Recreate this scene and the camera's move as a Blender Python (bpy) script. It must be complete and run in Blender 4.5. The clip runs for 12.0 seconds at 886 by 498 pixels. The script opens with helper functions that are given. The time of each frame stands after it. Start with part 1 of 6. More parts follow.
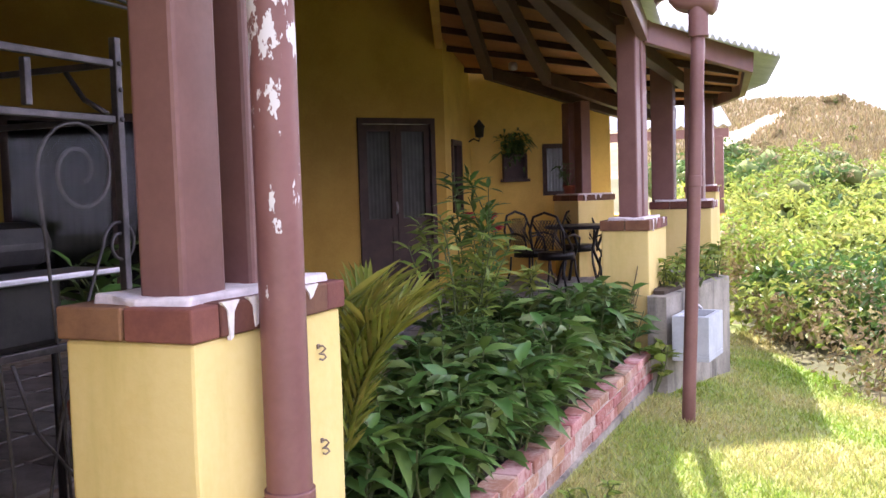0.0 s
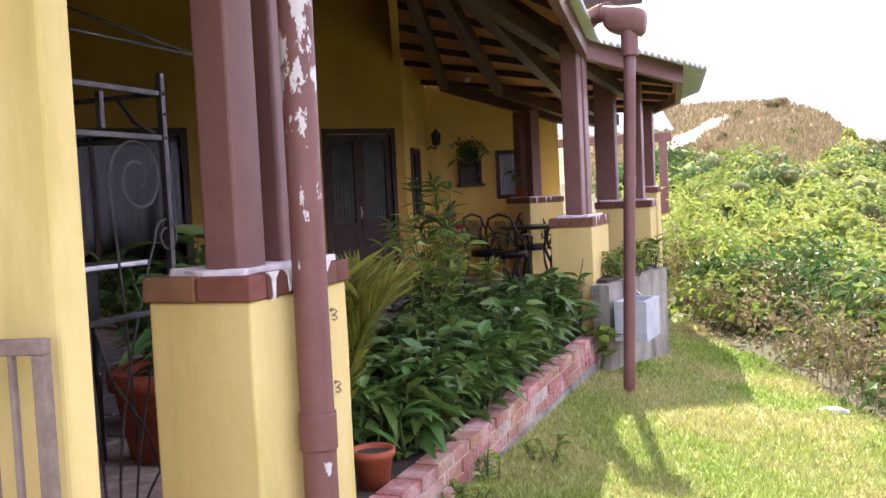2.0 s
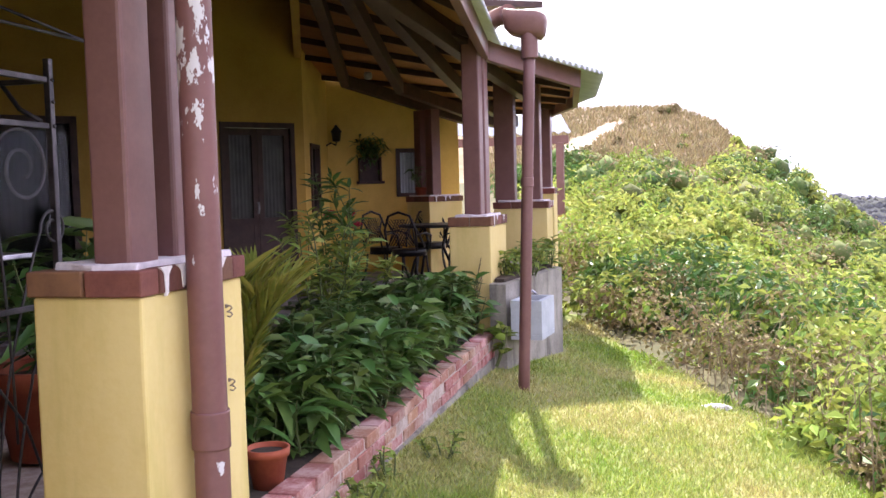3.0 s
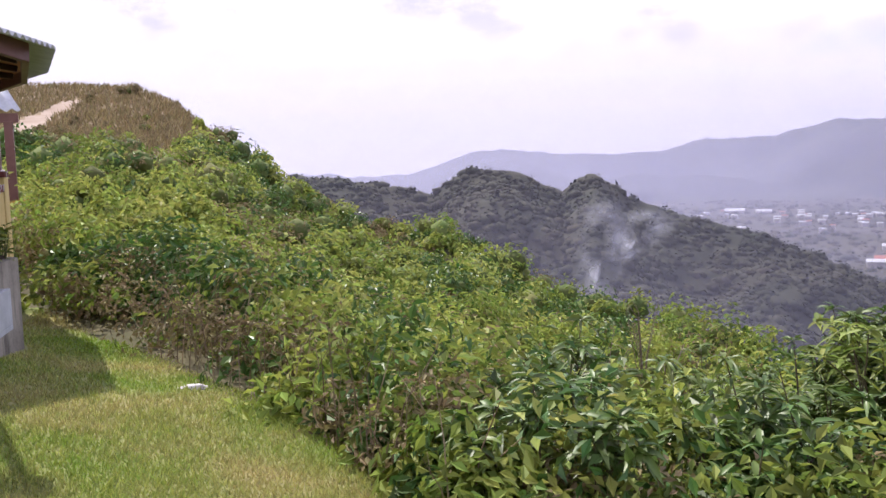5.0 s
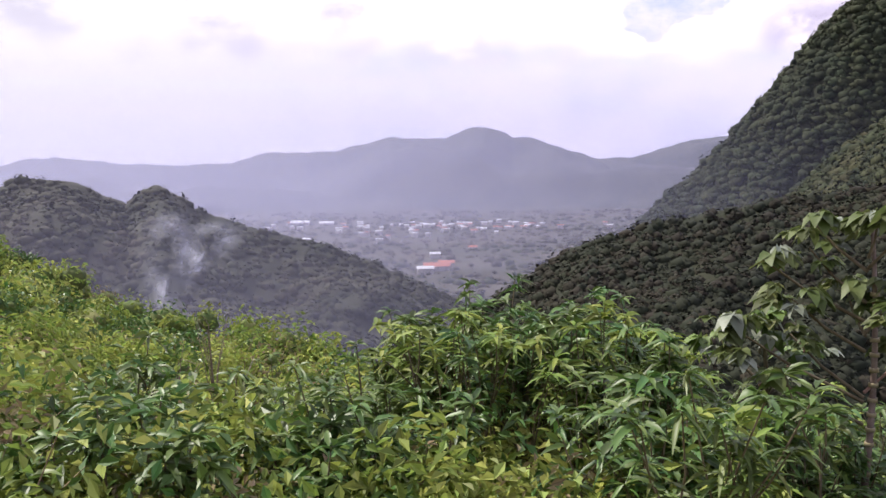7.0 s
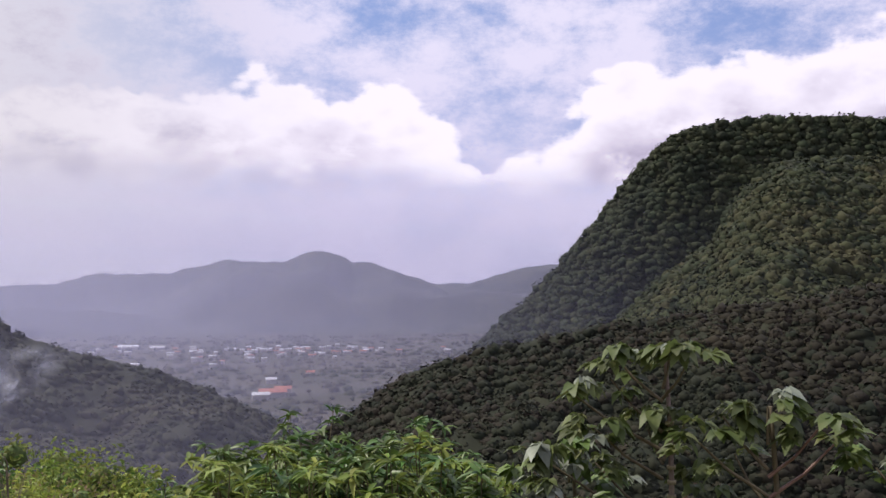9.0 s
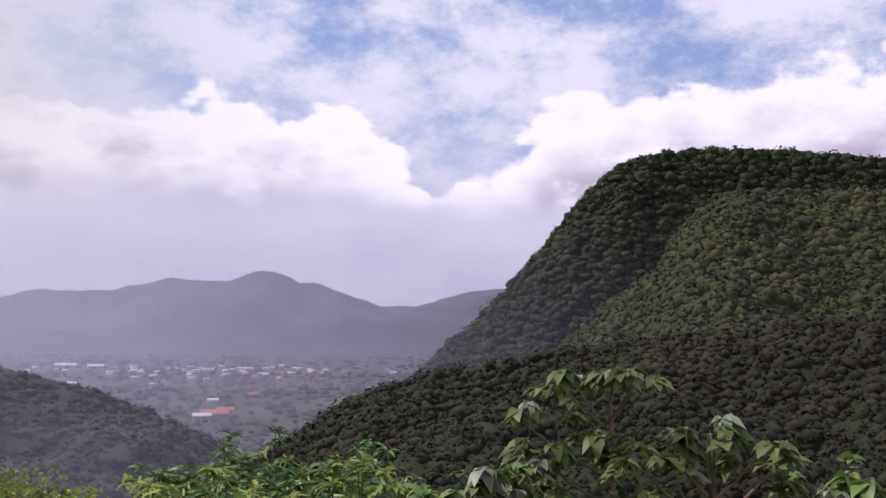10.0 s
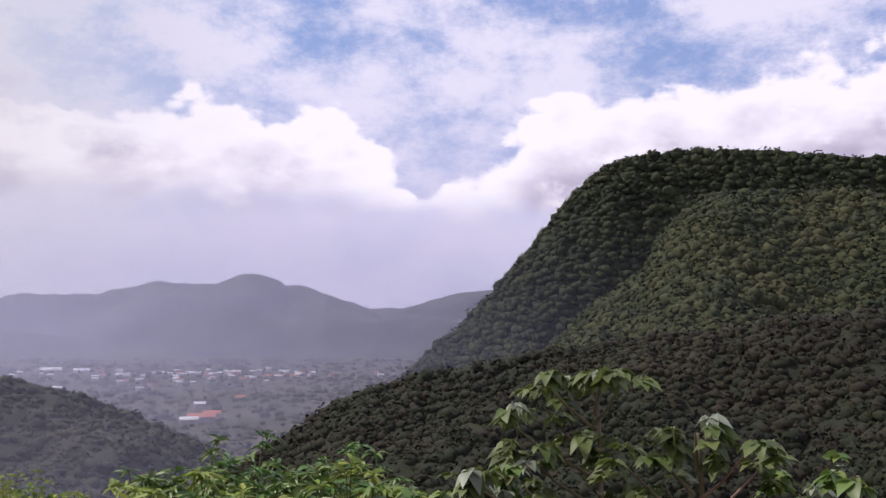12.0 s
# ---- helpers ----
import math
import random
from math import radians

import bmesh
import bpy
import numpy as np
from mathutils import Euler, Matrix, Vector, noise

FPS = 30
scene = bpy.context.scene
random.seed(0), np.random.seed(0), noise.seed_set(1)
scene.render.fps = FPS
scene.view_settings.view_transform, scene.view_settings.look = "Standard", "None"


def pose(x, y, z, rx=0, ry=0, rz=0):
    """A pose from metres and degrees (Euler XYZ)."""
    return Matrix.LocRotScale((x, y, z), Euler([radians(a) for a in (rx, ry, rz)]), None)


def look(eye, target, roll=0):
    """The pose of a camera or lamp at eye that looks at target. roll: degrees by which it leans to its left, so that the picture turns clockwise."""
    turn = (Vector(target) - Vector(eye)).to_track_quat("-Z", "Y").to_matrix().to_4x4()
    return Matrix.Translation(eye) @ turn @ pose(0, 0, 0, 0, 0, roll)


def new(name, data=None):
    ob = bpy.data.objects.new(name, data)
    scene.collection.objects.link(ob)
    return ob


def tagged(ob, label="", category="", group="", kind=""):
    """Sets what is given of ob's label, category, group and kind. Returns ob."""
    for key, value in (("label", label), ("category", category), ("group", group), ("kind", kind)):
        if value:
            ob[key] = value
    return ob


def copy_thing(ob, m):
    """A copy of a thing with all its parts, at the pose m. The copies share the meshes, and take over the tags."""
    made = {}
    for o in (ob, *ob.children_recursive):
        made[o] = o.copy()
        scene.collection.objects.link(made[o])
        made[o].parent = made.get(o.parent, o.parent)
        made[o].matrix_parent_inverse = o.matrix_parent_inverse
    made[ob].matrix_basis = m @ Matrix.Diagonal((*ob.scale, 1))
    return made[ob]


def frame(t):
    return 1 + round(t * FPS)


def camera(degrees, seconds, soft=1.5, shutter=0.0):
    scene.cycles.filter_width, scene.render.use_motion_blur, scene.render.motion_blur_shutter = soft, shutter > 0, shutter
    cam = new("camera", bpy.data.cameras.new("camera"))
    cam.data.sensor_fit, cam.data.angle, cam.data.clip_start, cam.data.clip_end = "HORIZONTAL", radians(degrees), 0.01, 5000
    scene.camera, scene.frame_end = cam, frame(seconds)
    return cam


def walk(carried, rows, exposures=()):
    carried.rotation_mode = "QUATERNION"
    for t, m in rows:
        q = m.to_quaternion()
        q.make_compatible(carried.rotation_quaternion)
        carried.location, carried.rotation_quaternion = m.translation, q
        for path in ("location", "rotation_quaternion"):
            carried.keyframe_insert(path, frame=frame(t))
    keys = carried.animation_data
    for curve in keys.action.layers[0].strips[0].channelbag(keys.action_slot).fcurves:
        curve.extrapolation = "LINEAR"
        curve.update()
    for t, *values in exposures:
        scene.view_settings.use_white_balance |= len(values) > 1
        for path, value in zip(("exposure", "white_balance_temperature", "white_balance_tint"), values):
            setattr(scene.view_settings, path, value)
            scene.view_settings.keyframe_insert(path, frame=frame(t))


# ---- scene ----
cam = camera(50.7, 12.0)
PATH = [
    (0.0, -0.216, 0.777, 1.63, 86.49, 1.71, 22.78), (0.5, -0.154, 0.568, 1.627, 86.7, 2.18, 21.58),
    (1.0, -0.068, 0.246, 1.61, 86.9, 2.92, 20.48), (1.5, 0.0, 0.0, 1.6, 86.97, 3.1, 19.8),
    (2.0, 0.0, 0.0, 1.6, 86.82, 2.75, 19.92), (2.5, 0.0, 0.0, 1.6, 86.66, 2.93, 19.85),
    (3.0, 0.0, 0.0, 1.6, 86.46, 1.53, 13.79), (3.2, 0.0, 0.0, 1.6, 86.38, 1.1, 9.46),
    (4.8, 0.0, 0.0, 1.6, 84.71, 1.95, -15.19), (5.0, 0.0, 0.0, 1.6, 84.43, 1.77, -18.06),
    (5.5, 0.0, 0.0, 1.6, 84.11, 1.73, -24.92), (6.0, 0.0, 0.0, 1.6, 84.03, 1.23, -32.25),
    (6.5, 0.0, 0.0, 1.6, 84.24, 0.57, -38.79), (7.0, 0.0, 0.0, 1.6, 84.68, 0.43, -44.03),
    (7.2, 0.0, 0.0, 1.6, 84.95, 0.2, -46.38), (8.8, 0.07, -0.155, 1.65, 91.34, 0.0, -52.71),
    (9.0, 0.07, -0.155, 1.65, 92.28, -0.25, -53.83), (9.5, 0.07, -0.155, 1.65, 93.81, -0.87, -56.27),
    (10.0, 0.07, -0.155, 1.65, 93.73, -1.32, -57.08), (10.5, 0.07, -0.155, 1.65, 93.45, -1.27, -57.3),
    (11.0, 0.07, -0.155, 1.65, 93.51, -1.48, -57.79), (11.5, 0.07, -0.155, 1.65, 93.76, -1.39, -57.97),
    (12.0, 0.07, -0.155, 1.65, 93.85, -0.97, -57.85)]
walk(cam, [(t, pose(x, y, z, a, b, c)) for t, x, y, z, a, b, c in PATH],
     exposures=[(0.0, 1.85), (0.5, 1.82), (1.0, 1.66), (1.5, 1.58), (2.9, 1.55), (3.2, 1.25), (4.8, 0.2), (7.2, 0.05), (8.8, -0.45), (12.0, -0.45)])


# ---- sky and sun ----
SUN_AZ, SUN_EL = -11.0, 52.0


def socket(tree, node, name, value):
    if isinstance(value, bpy.types.NodeSocket):
        tree.links.new(value, node.inputs[name])
    else:
        node.inputs[name].default_value = value


def make(tree, kind, **inputs):
    """A node of that kind; settings by attribute in 'set', inputs by name or number."""
    node = tree.nodes.new(kind)
    for key, value in inputs.items():
        key = int(key[1:]) if key[0] == "i" and key[1:].isdigit() else key
        socket(tree, node, key, value)
    return node


def maths(tree, op, a, b=0.0, clamp=False):
    node = tree.nodes.new("ShaderNodeMath")
    node.operation, node.use_clamp = op, clamp
    socket(tree, node, 0, a), socket(tree, node, 1, b)
    return node.outputs[0]


def ramp(tree, fac, stops, smooth="LINEAR"):
    node = tree.nodes.new("ShaderNodeValToRGB")
    node.color_ramp.interpolation = smooth
    while len(node.color_ramp.elements) < len(stops):
        node.color_ramp.elements.new(0.5)
    for e, (p, c) in zip(node.color_ramp.elements, stops):
        e.position = p
        e.color = (c, c, c, 1) if isinstance(c, (int, float)) else (*c, 1)
    tree.links.new(fac, node.inputs[0])
    return node.outputs[0]


def mixed(tree, fac, a, b):
    node = tree.nodes.new("ShaderNodeMix")
    node.data_type = "RGBA"
    for i, value in ((0, fac), (6, a), (7, b)):
        if isinstance(value, tuple):
            value = (*value, 1)
        socket(tree, node, i, value)
    return node.outputs[2]


def noise_of(tree, vec, scale, detail=5.0, rough=0.55):
    node = make(tree, "ShaderNodeTexNoise", Scale=scale, Detail=detail, Roughness=rough)
    if vec is not None:
        tree.links.new(vec, node.inputs["Vector"])
    return node.outputs[0]


def smooth(tree, value, lo, hi):
    node = tree.nodes.new("ShaderNodeMapRange")
    node.interpolation_type = "SMOOTHSTEP"
    for i, v in ((0, value), (1, lo), (2, hi)):
        socket(tree, node, i, v)
    return node.outputs[0]


def make_world():
    world = bpy.data.worlds.new("sky")
    scene.world = world
    world.use_nodes = True
    tree = world.node_tree
    tree.nodes.clear()
    sky = tree.nodes.new("ShaderNodeTexSky")
    sky.sky_type, sky.sun_disc = "NISHITA", False
    sky.sun_elevation, sky.sun_rotation = radians(SUN_EL), radians(SUN_AZ)
    sky.air_density, sky.dust_density, sky.altitude = 1.0, 1.5, 600
    coord = tree.nodes.new("ShaderNodeTexCoord").outputs["Generated"]
    xyz = tree.nodes.new("ShaderNodeSeparateXYZ")
    tree.links.new(coord, xyz.inputs[0])
    x, y, z = xyz.outputs
    el = maths(tree, "MULTIPLY", maths(tree, "ARCSINE", z), 180 / math.pi)
    az = maths(tree, "MULTIPLY", maths(tree, "ARCTAN2", x, y), 180 / math.pi)
    # stretched direction, so that the clouds lie flat
    flat = tree.nodes.new("ShaderNodeCombineXYZ")
    tree.links.new(maths(tree, "MULTIPLY", az, 0.1), flat.inputs[0])
    tree.links.new(maths(tree, "MULTIPLY", el, 0.16), flat.inputs[1])
    puff = noise_of(tree, flat.outputs[0], 2.2, 8, 0.55)
    veil = noise_of(tree, flat.outputs[0], 1.1, 10, 0.68)
    # heap clouds: their tops as a profile over the azimuth 0..90 degrees
    part = maths(tree, "DIVIDE", az, 90.0, True)
    top = maths(tree, "MULTIPLY", ramp(tree, part, [
        (0.0, 0.30), (0.33, 0.50), (0.42, 0.50), (0.50, 0.53), (0.575, 0.50), (0.60, 0.42), (0.625, 0.30), (0.645, 0.40), (0.665, 0.38),
        (0.715, 0.56), (0.78, 0.56), (0.80, 0.60), (0.90, 0.61), (0.93, 0.66), (1.0, 0.7)]), 24.0)
    def billow(scale):
        """Rounded heads of cloud, 0 in the creases to 1 on the crowns."""
        cells = make(tree, "ShaderNodeTexVoronoi", Scale=scale, Vector=flat.outputs[0])
        cells.feature = "SMOOTH_F1"
        cells.inputs["Smoothness"].default_value = 0.25
        return smooth(tree, cells.outputs["Distance"], 0.75, 0.05)
    heads, curls = billow(2.6), billow(7.0)
    lift = maths(tree, "MULTIPLY", maths(tree, "SUBTRACT", puff, 0.5), 6.0)
    lift = maths(tree, "ADD", lift, maths(tree, "ADD", maths(tree, "MULTIPLY", heads, 1.9), maths(tree, "MULTIPLY", curls, 0.8)))
    lift = maths(tree, "SUBTRACT", lift, 1.3)
    heap = smooth(tree, maths(tree, "SUBTRACT", maths(tree, "ADD", top, lift), el), -0.2, 0.75)
    base = smooth(tree, maths(tree, "ADD", el, maths(tree, "MULTIPLY", lift, 0.35)), 5.0, 7.4)
    shade = noise_of(tree, flat.outputs[0], 3.1, 7, 0.6)
    under = smooth(tree, maths(tree, "SUBTRACT", maths(tree, "ADD", top, lift), el), 1.6, 6.0)
    crease = maths(tree, "SUBTRACT", 1.15, maths(tree, "ADD", maths(tree, "MULTIPLY", heads, 0.45), maths(tree, "MULTIPLY", curls, 0.35)))
    dim = maths(tree, "MULTIPLY", maths(tree, "MULTIPLY", under, crease), smooth(tree, shade, 0.28, 0.56), True)
    heap_col = mixed(tree, dim, (1.46, 1.36, 1.58), (0.72, 0.63, 0.88))
    thin = maths(tree, "MULTIPLY", smooth(tree, veil, 0.35, 0.61), 0.92)
    # the bright hazy side of the sky, round the sun
    glare = smooth(tree, az, 50.0, 24.0)
    behind = smooth(tree, az, -140.0, -60.0)
    glare = maths(tree, "MULTIPLY", glare, behind)
    scaled = tree.nodes.new("ShaderNodeVectorMath")
    scaled.operation = "SCALE"
    tree.links.new(sky.outputs[0], scaled.inputs[0])
    scaled.inputs["Scale"].default_value = 0.12
    blue = mixed(tree, 0.55, scaled.outputs[0], (0.52, 0.68, 1.38))
    col = mixed(tree, thin, blue, (1.25, 1.17, 1.45))
    col = mixed(tree, maths(tree, "MULTIPLY", smooth(tree, el, 17.0, 2.0), 0.75), col, (0.98, 0.895, 1.22))
    col = mixed(tree, maths(tree, "MULTIPLY", heap, base), col, heap_col)
    over = mixed(tree, maths(tree, "MULTIPLY", smooth(tree, veil, 0.46, 0.66), smooth(tree, el, 3.0, 9.0)), (1.08, 1.02, 1.12), (0.72, 0.68, 0.84))
    col = mixed(tree, maths(tree, "MULTIPLY", glare, 0.85), col, over)
    back = tree.nodes.new("ShaderNodeBackground")
    back.inputs[1].default_value = 0.95
    tree.links.new(col, back.inputs[0])
    out = tree.nodes.new("ShaderNodeOutputWorld")
    tree.links.new(back.outputs[0], out.inputs[0])


make_world()
sun = new("sun", bpy.data.lights.new("sun", "SUN"))
sun.data.energy, sun.data.angle, sun.data.color = 4.8, radians(0.6), (1.0, 0.95, 0.86)
sun.matrix_world = look((0, 0, 0), (-math.sin(radians(SUN_AZ)) * math.cos(radians(SUN_EL)),
                                    -math.cos(radians(SUN_AZ)) * math.cos(radians(SUN_EL)), -math.sin(radians(SUN_EL))))


# ---- materials ----
def material(name, col_a, col_b, scale=6.0, rough=0.7, bump=0.2, fine=60.0, metal=0.0, spec=0.4, vary=0.0, island=False,
             split=(0.35, 0.65), bump_far=0.01, translucent=0.0):
    """Two base colours blotched together at two scales, with fine relief. vary: change from piece to piece."""
    mat = bpy.data.materials.new(name)
    mat.use_nodes = True
    tree = mat.node_tree
    bsdf = tree.nodes["Principled BSDF"]
    coord = tree.nodes.new("ShaderNodeTexCoord").outputs["Object"]
    big = noise_of(tree, coord, scale, 6, 0.6)
    small = noise_of(tree, coord, fine, 4, 0.6)
    fac = maths(tree, "ADD", maths(tree, "MULTIPLY", big, 0.75), maths(tree, "MULTIPLY", small, 0.25))
    col = mixed(tree, smooth(tree, fac, *split), col_a, col_b)
    if vary:
        if island:
            rnd = tree.nodes.new("ShaderNodeNewGeometry").outputs["Random Per Island"]
        else:
            rnd = tree.nodes.new("ShaderNodeObjectInfo").outputs["Random"]
        hsv = tree.nodes.new("ShaderNodeHueSaturation")
        tree.links.new(col, hsv.inputs["Color"])
        socket(tree, hsv, "Value", maths(tree, "ADD", maths(tree, "MULTIPLY", rnd, 2 * vary), 1 - vary))
        socket(tree, hsv, "Hue", maths(tree, "ADD", maths(tree, "MULTIPLY", maths(tree, "FRACT", maths(tree, "MULTIPLY", rnd, 7.3)), 0.05), 0.475))
        col = hsv.outputs[0]
    tree.links.new(col, bsdf.inputs["Base Color"])
    bsdf.inputs["Roughness"].default_value = rough
    bsdf.inputs["Metallic"].default_value = metal
    bsdf.inputs["Specular IOR Level"].default_value = spec
    if bump:
        node = make(tree, "ShaderNodeBump", Strength=bump, Distance=bump_far, Height=fac)
        tree.links.new(node.outputs[0], bsdf.inputs["Normal"])
    if translucent:
        trans = tree.nodes.new("ShaderNodeBsdfTranslucent")
        tree.links.new(col, trans.inputs[0])
        mix = tree.nodes.new("ShaderNodeMixShader")
        mix.inputs[0].default_value = translucent
        tree.links.new(bsdf.outputs[0], mix.inputs[1]), tree.links.new(trans.outputs[0], mix.inputs[2])
        tree.links.new(mix.outputs[0], tree.nodes["Material Output"].inputs[0])
    return mat


# Same wall paint twice: nook daylight and veranda shade are put into the tone.
YELLOW_LIT = material("yellow_render", (0.72, 0.50, 0.13), (0.62, 0.41, 0.10), 2.5, 0.85, 0.25, 45)
YELLOW_SHADED = material("shaded_yellow_wall", (0.54, 0.34, 0.075), (0.45, 0.27, 0.056), 1.8, 0.85, 0.25, 40)
MAROON = material("maroon_paint", (0.20, 0.098, 0.09), (0.16, 0.075, 0.068), 4, 0.45, 0.15, 50)
DARKWOOD = material("dark_wood", (0.040, 0.019, 0.016), (0.066, 0.032, 0.026), 8, 0.55, 0.2, 60)
CEIL = material("tan_ceiling_board", (0.52, 0.255, 0.10), (0.42, 0.195, 0.078), 3, 0.7, 0.15, 50)
BRICK = material("clay_brick", (0.30, 0.125, 0.09), (0.50, 0.33, 0.28), 5, 0.92, 0.6, 45, vary=0.22, split=(0.42, 0.62))
CAPBRICK = material("cap_brick", (0.13, 0.05, 0.035), (0.19, 0.08, 0.05), 9, 0.8, 0.4, 70, vary=0.25)
MORTAR = material("mortar", (0.30, 0.22, 0.18), (0.50, 0.41, 0.36), 12, 0.95, 0.5, 80)
GREY = material("grey_concrete", (0.40, 0.42, 0.45), (0.50, 0.52, 0.55), 6, 0.85, 0.3, 60)
IRON = material("wrought_iron", (0.05, 0.045, 0.05), (0.10, 0.09, 0.095), 12, 0.45, 0.2, 90, metal=0.6)
SHEET = material("corrugated_sheet", (0.62, 0.63, 0.66), (0.48, 0.49, 0.52), 3, 0.5, 0.1, 40, metal=0.15)
FLOORM = material("flagstone", (0.16, 0.14, 0.14), (0.26, 0.23, 0.22), 5, 0.7, 0.3, 50, vary=0.2)
GRASS = material("lawn_soil", (0.15, 0.205, 0.045), (0.31, 0.265, 0.12), 0.55, 0.95, 0.25, 90)
LEAF = material("shrub_leaf", (0.17, 0.245, 0.042), (0.29, 0.33, 0.08), 0.5, 0.55, 0.0, 5, vary=0.4, island=True, translucent=0.35, spec=0.3)
SLOPE = material("undergrowth", (0.075, 0.072, 0.032), (0.14, 0.115, 0.06), 0.4, 0.95, 0.5, 6)
FOREST = material("forest_canopy", (0.011, 0.015, 0.006), (0.024, 0.026, 0.011), 0.03, 0.9, 0.6, 0.3)
HUMP = material("dry_forest_hills", (0.020, 0.024, 0.014), (0.042, 0.040, 0.026), 0.01, 0.95, 0.6, 0.12, vary=0.3, island=True)
FAR = material("far_range", (0.030, 0.036, 0.032), (0.055, 0.058, 0.045), 0.004, 1.0, 0.0, 0.05)
DRY = material("dry_hilltop", (0.17, 0.115, 0.065), (0.27, 0.195, 0.12), 0.35, 0.95, 0.6, 3)
DIRT = material("bare_dirt", (0.30, 0.215, 0.17), (0.40, 0.31, 0.255), 0.4, 0.95, 0.3, 5)
# Core balls: the shade inside the bushes is put into a duller green.
SHADED_CORE = material("shaded_bush_core", (0.085, 0.125, 0.03), (0.165, 0.18, 0.06), 2.2, 0.95, 1.0, 11, vary=0.35, island=True, bump_far=0.06)
TREELEAF = material("tree_leaf", (0.075, 0.10, 0.028), (0.13, 0.145, 0.05), 4, 0.5, 0.0, 30, vary=0.45, island=True, translucent=0.3, spec=0.3)
TREEPALE = material("pale_leaf_underside", (0.26, 0.28, 0.21), (0.18, 0.20, 0.14), 8, 0.5, 0.0, 30, vary=0.2, island=True, translucent=0.2)
REDBARK = material("reddish_stalk", (0.17, 0.085, 0.06), (0.25, 0.15, 0.11), 9, 0.6, 0.2, 60)
VALE = material("valley_floor", (0.035, 0.036, 0.024), (0.065, 0.056, 0.04), 0.006, 1.0, 0.0, 0.05)
LEAF_DARK = material("dark_leaf", (0.065, 0.135, 0.03), (0.115, 0.185, 0.042), 3, 0.42, 0.0, 20, vary=0.4, island=True, translucent=0.2)
LEAF_MID = material("mid_green_leaf", (0.085, 0.145, 0.03), (0.145, 0.19, 0.047), 2, 0.45, 0.0, 20, vary=0.4, island=True, translucent=0.25)
LEAF_LIGHT = material("light_leaf", (0.29, 0.36, 0.07), (0.40, 0.42, 0.12), 0.6, 0.6, 0.0, 5, vary=0.35, island=True, translucent=0.35, spec=0.25)
LEAF_DRY = material("dry_leaf", (0.30, 0.235, 0.12), (0.21, 0.17, 0.08), 0.7, 0.7, 0.0, 5, vary=0.4, island=True, translucent=0.2)
PALM = material("palm_leaflet", (0.16, 0.20, 0.03), (0.30, 0.26, 0.06), 2.5, 0.4, 0.0, 20, vary=0.3, island=True, translucent=0.35)
BLADE = material("grass_blade", (0.22, 0.33, 0.04), (0.47, 0.41, 0.17), 0.55, 0.6, 0.0, 20, vary=0.35, island=True, translucent=0.35)
STEM = material("stem_bark", (0.10, 0.075, 0.04), (0.16, 0.13, 0.08), 8, 0.85, 0.3, 60)
STALK = material("dry_stalk", (0.17, 0.12, 0.075), (0.34, 0.27, 0.17), 3, 0.85, 0.0, 60, vary=0.4, island=True)
GREENSTEM = material("green_stem", (0.09, 0.12, 0.04), (0.13, 0.15, 0.06), 8, 0.6, 0.1, 60)
SOIL = material("bed_soil", (0.035, 0.025, 0.018), (0.07, 0.05, 0.035), 8, 0.95, 0.6, 40)
TERRA = material("terracotta", (0.36, 0.09, 0.04), (0.28, 0.06, 0.03), 6, 0.7, 0.2, 50)
WHITEGROUT = material("white_grout", (0.78, 0.71, 0.72), (0.58, 0.52, 0.53), 14, 0.9, 0.5, 70)
PETAL = material("rose_petal", (0.55, 0.03, 0.07), (0.40, 0.02, 0.05), 20, 0.5, 0.0, 50)
CURTAIN = material("grey_curtain", (0.14, 0.13, 0.13), (0.22, 0.20, 0.20), 5, 0.9, 0.1, 60)
# Curtain blackened to give the large window the darkness of its room.
ROOM_DARK = material("room_dark_curtain", (0.008, 0.0075, 0.0075), (0.018, 0.016, 0.016), 5, 0.9, 0.1, 60)
WHITECURTAIN = material("white_curtain", (0.86, 0.86, 0.88), (0.74, 0.74, 0.78), 5, 0.9, 0.1, 60)
SILVER = material("brushed_steel", (0.55, 0.53, 0.56), (0.42, 0.40, 0.44), 8, 0.3, 0.1, 80, metal=0.9)
BLACKPAINT = material("black_cast_metal", (0.012, 0.011, 0.011), (0.03, 0.026, 0.025), 10, 0.45, 0.2, 70, metal=0.3)
ROOFRED = material("red_roof", (0.42, 0.16, 0.11), (0.34, 0.12, 0.09), 0.1, 0.8, 0.1, 1)
ROOFWHITE = material("white_roof", (0.62, 0.62, 0.64), (0.45, 0.45, 0.47), 0.1, 0.6, 0.1, 1)
TOWNWALL = material("town_wall", (0.45, 0.42, 0.38), (0.33, 0.30, 0.28), 0.1, 0.9, 0.1, 1)
RUSTIRON = material("rusty_iron", (0.16, 0.11, 0.09), (0.26, 0.20, 0.17), 10, 0.7, 0.3, 60)


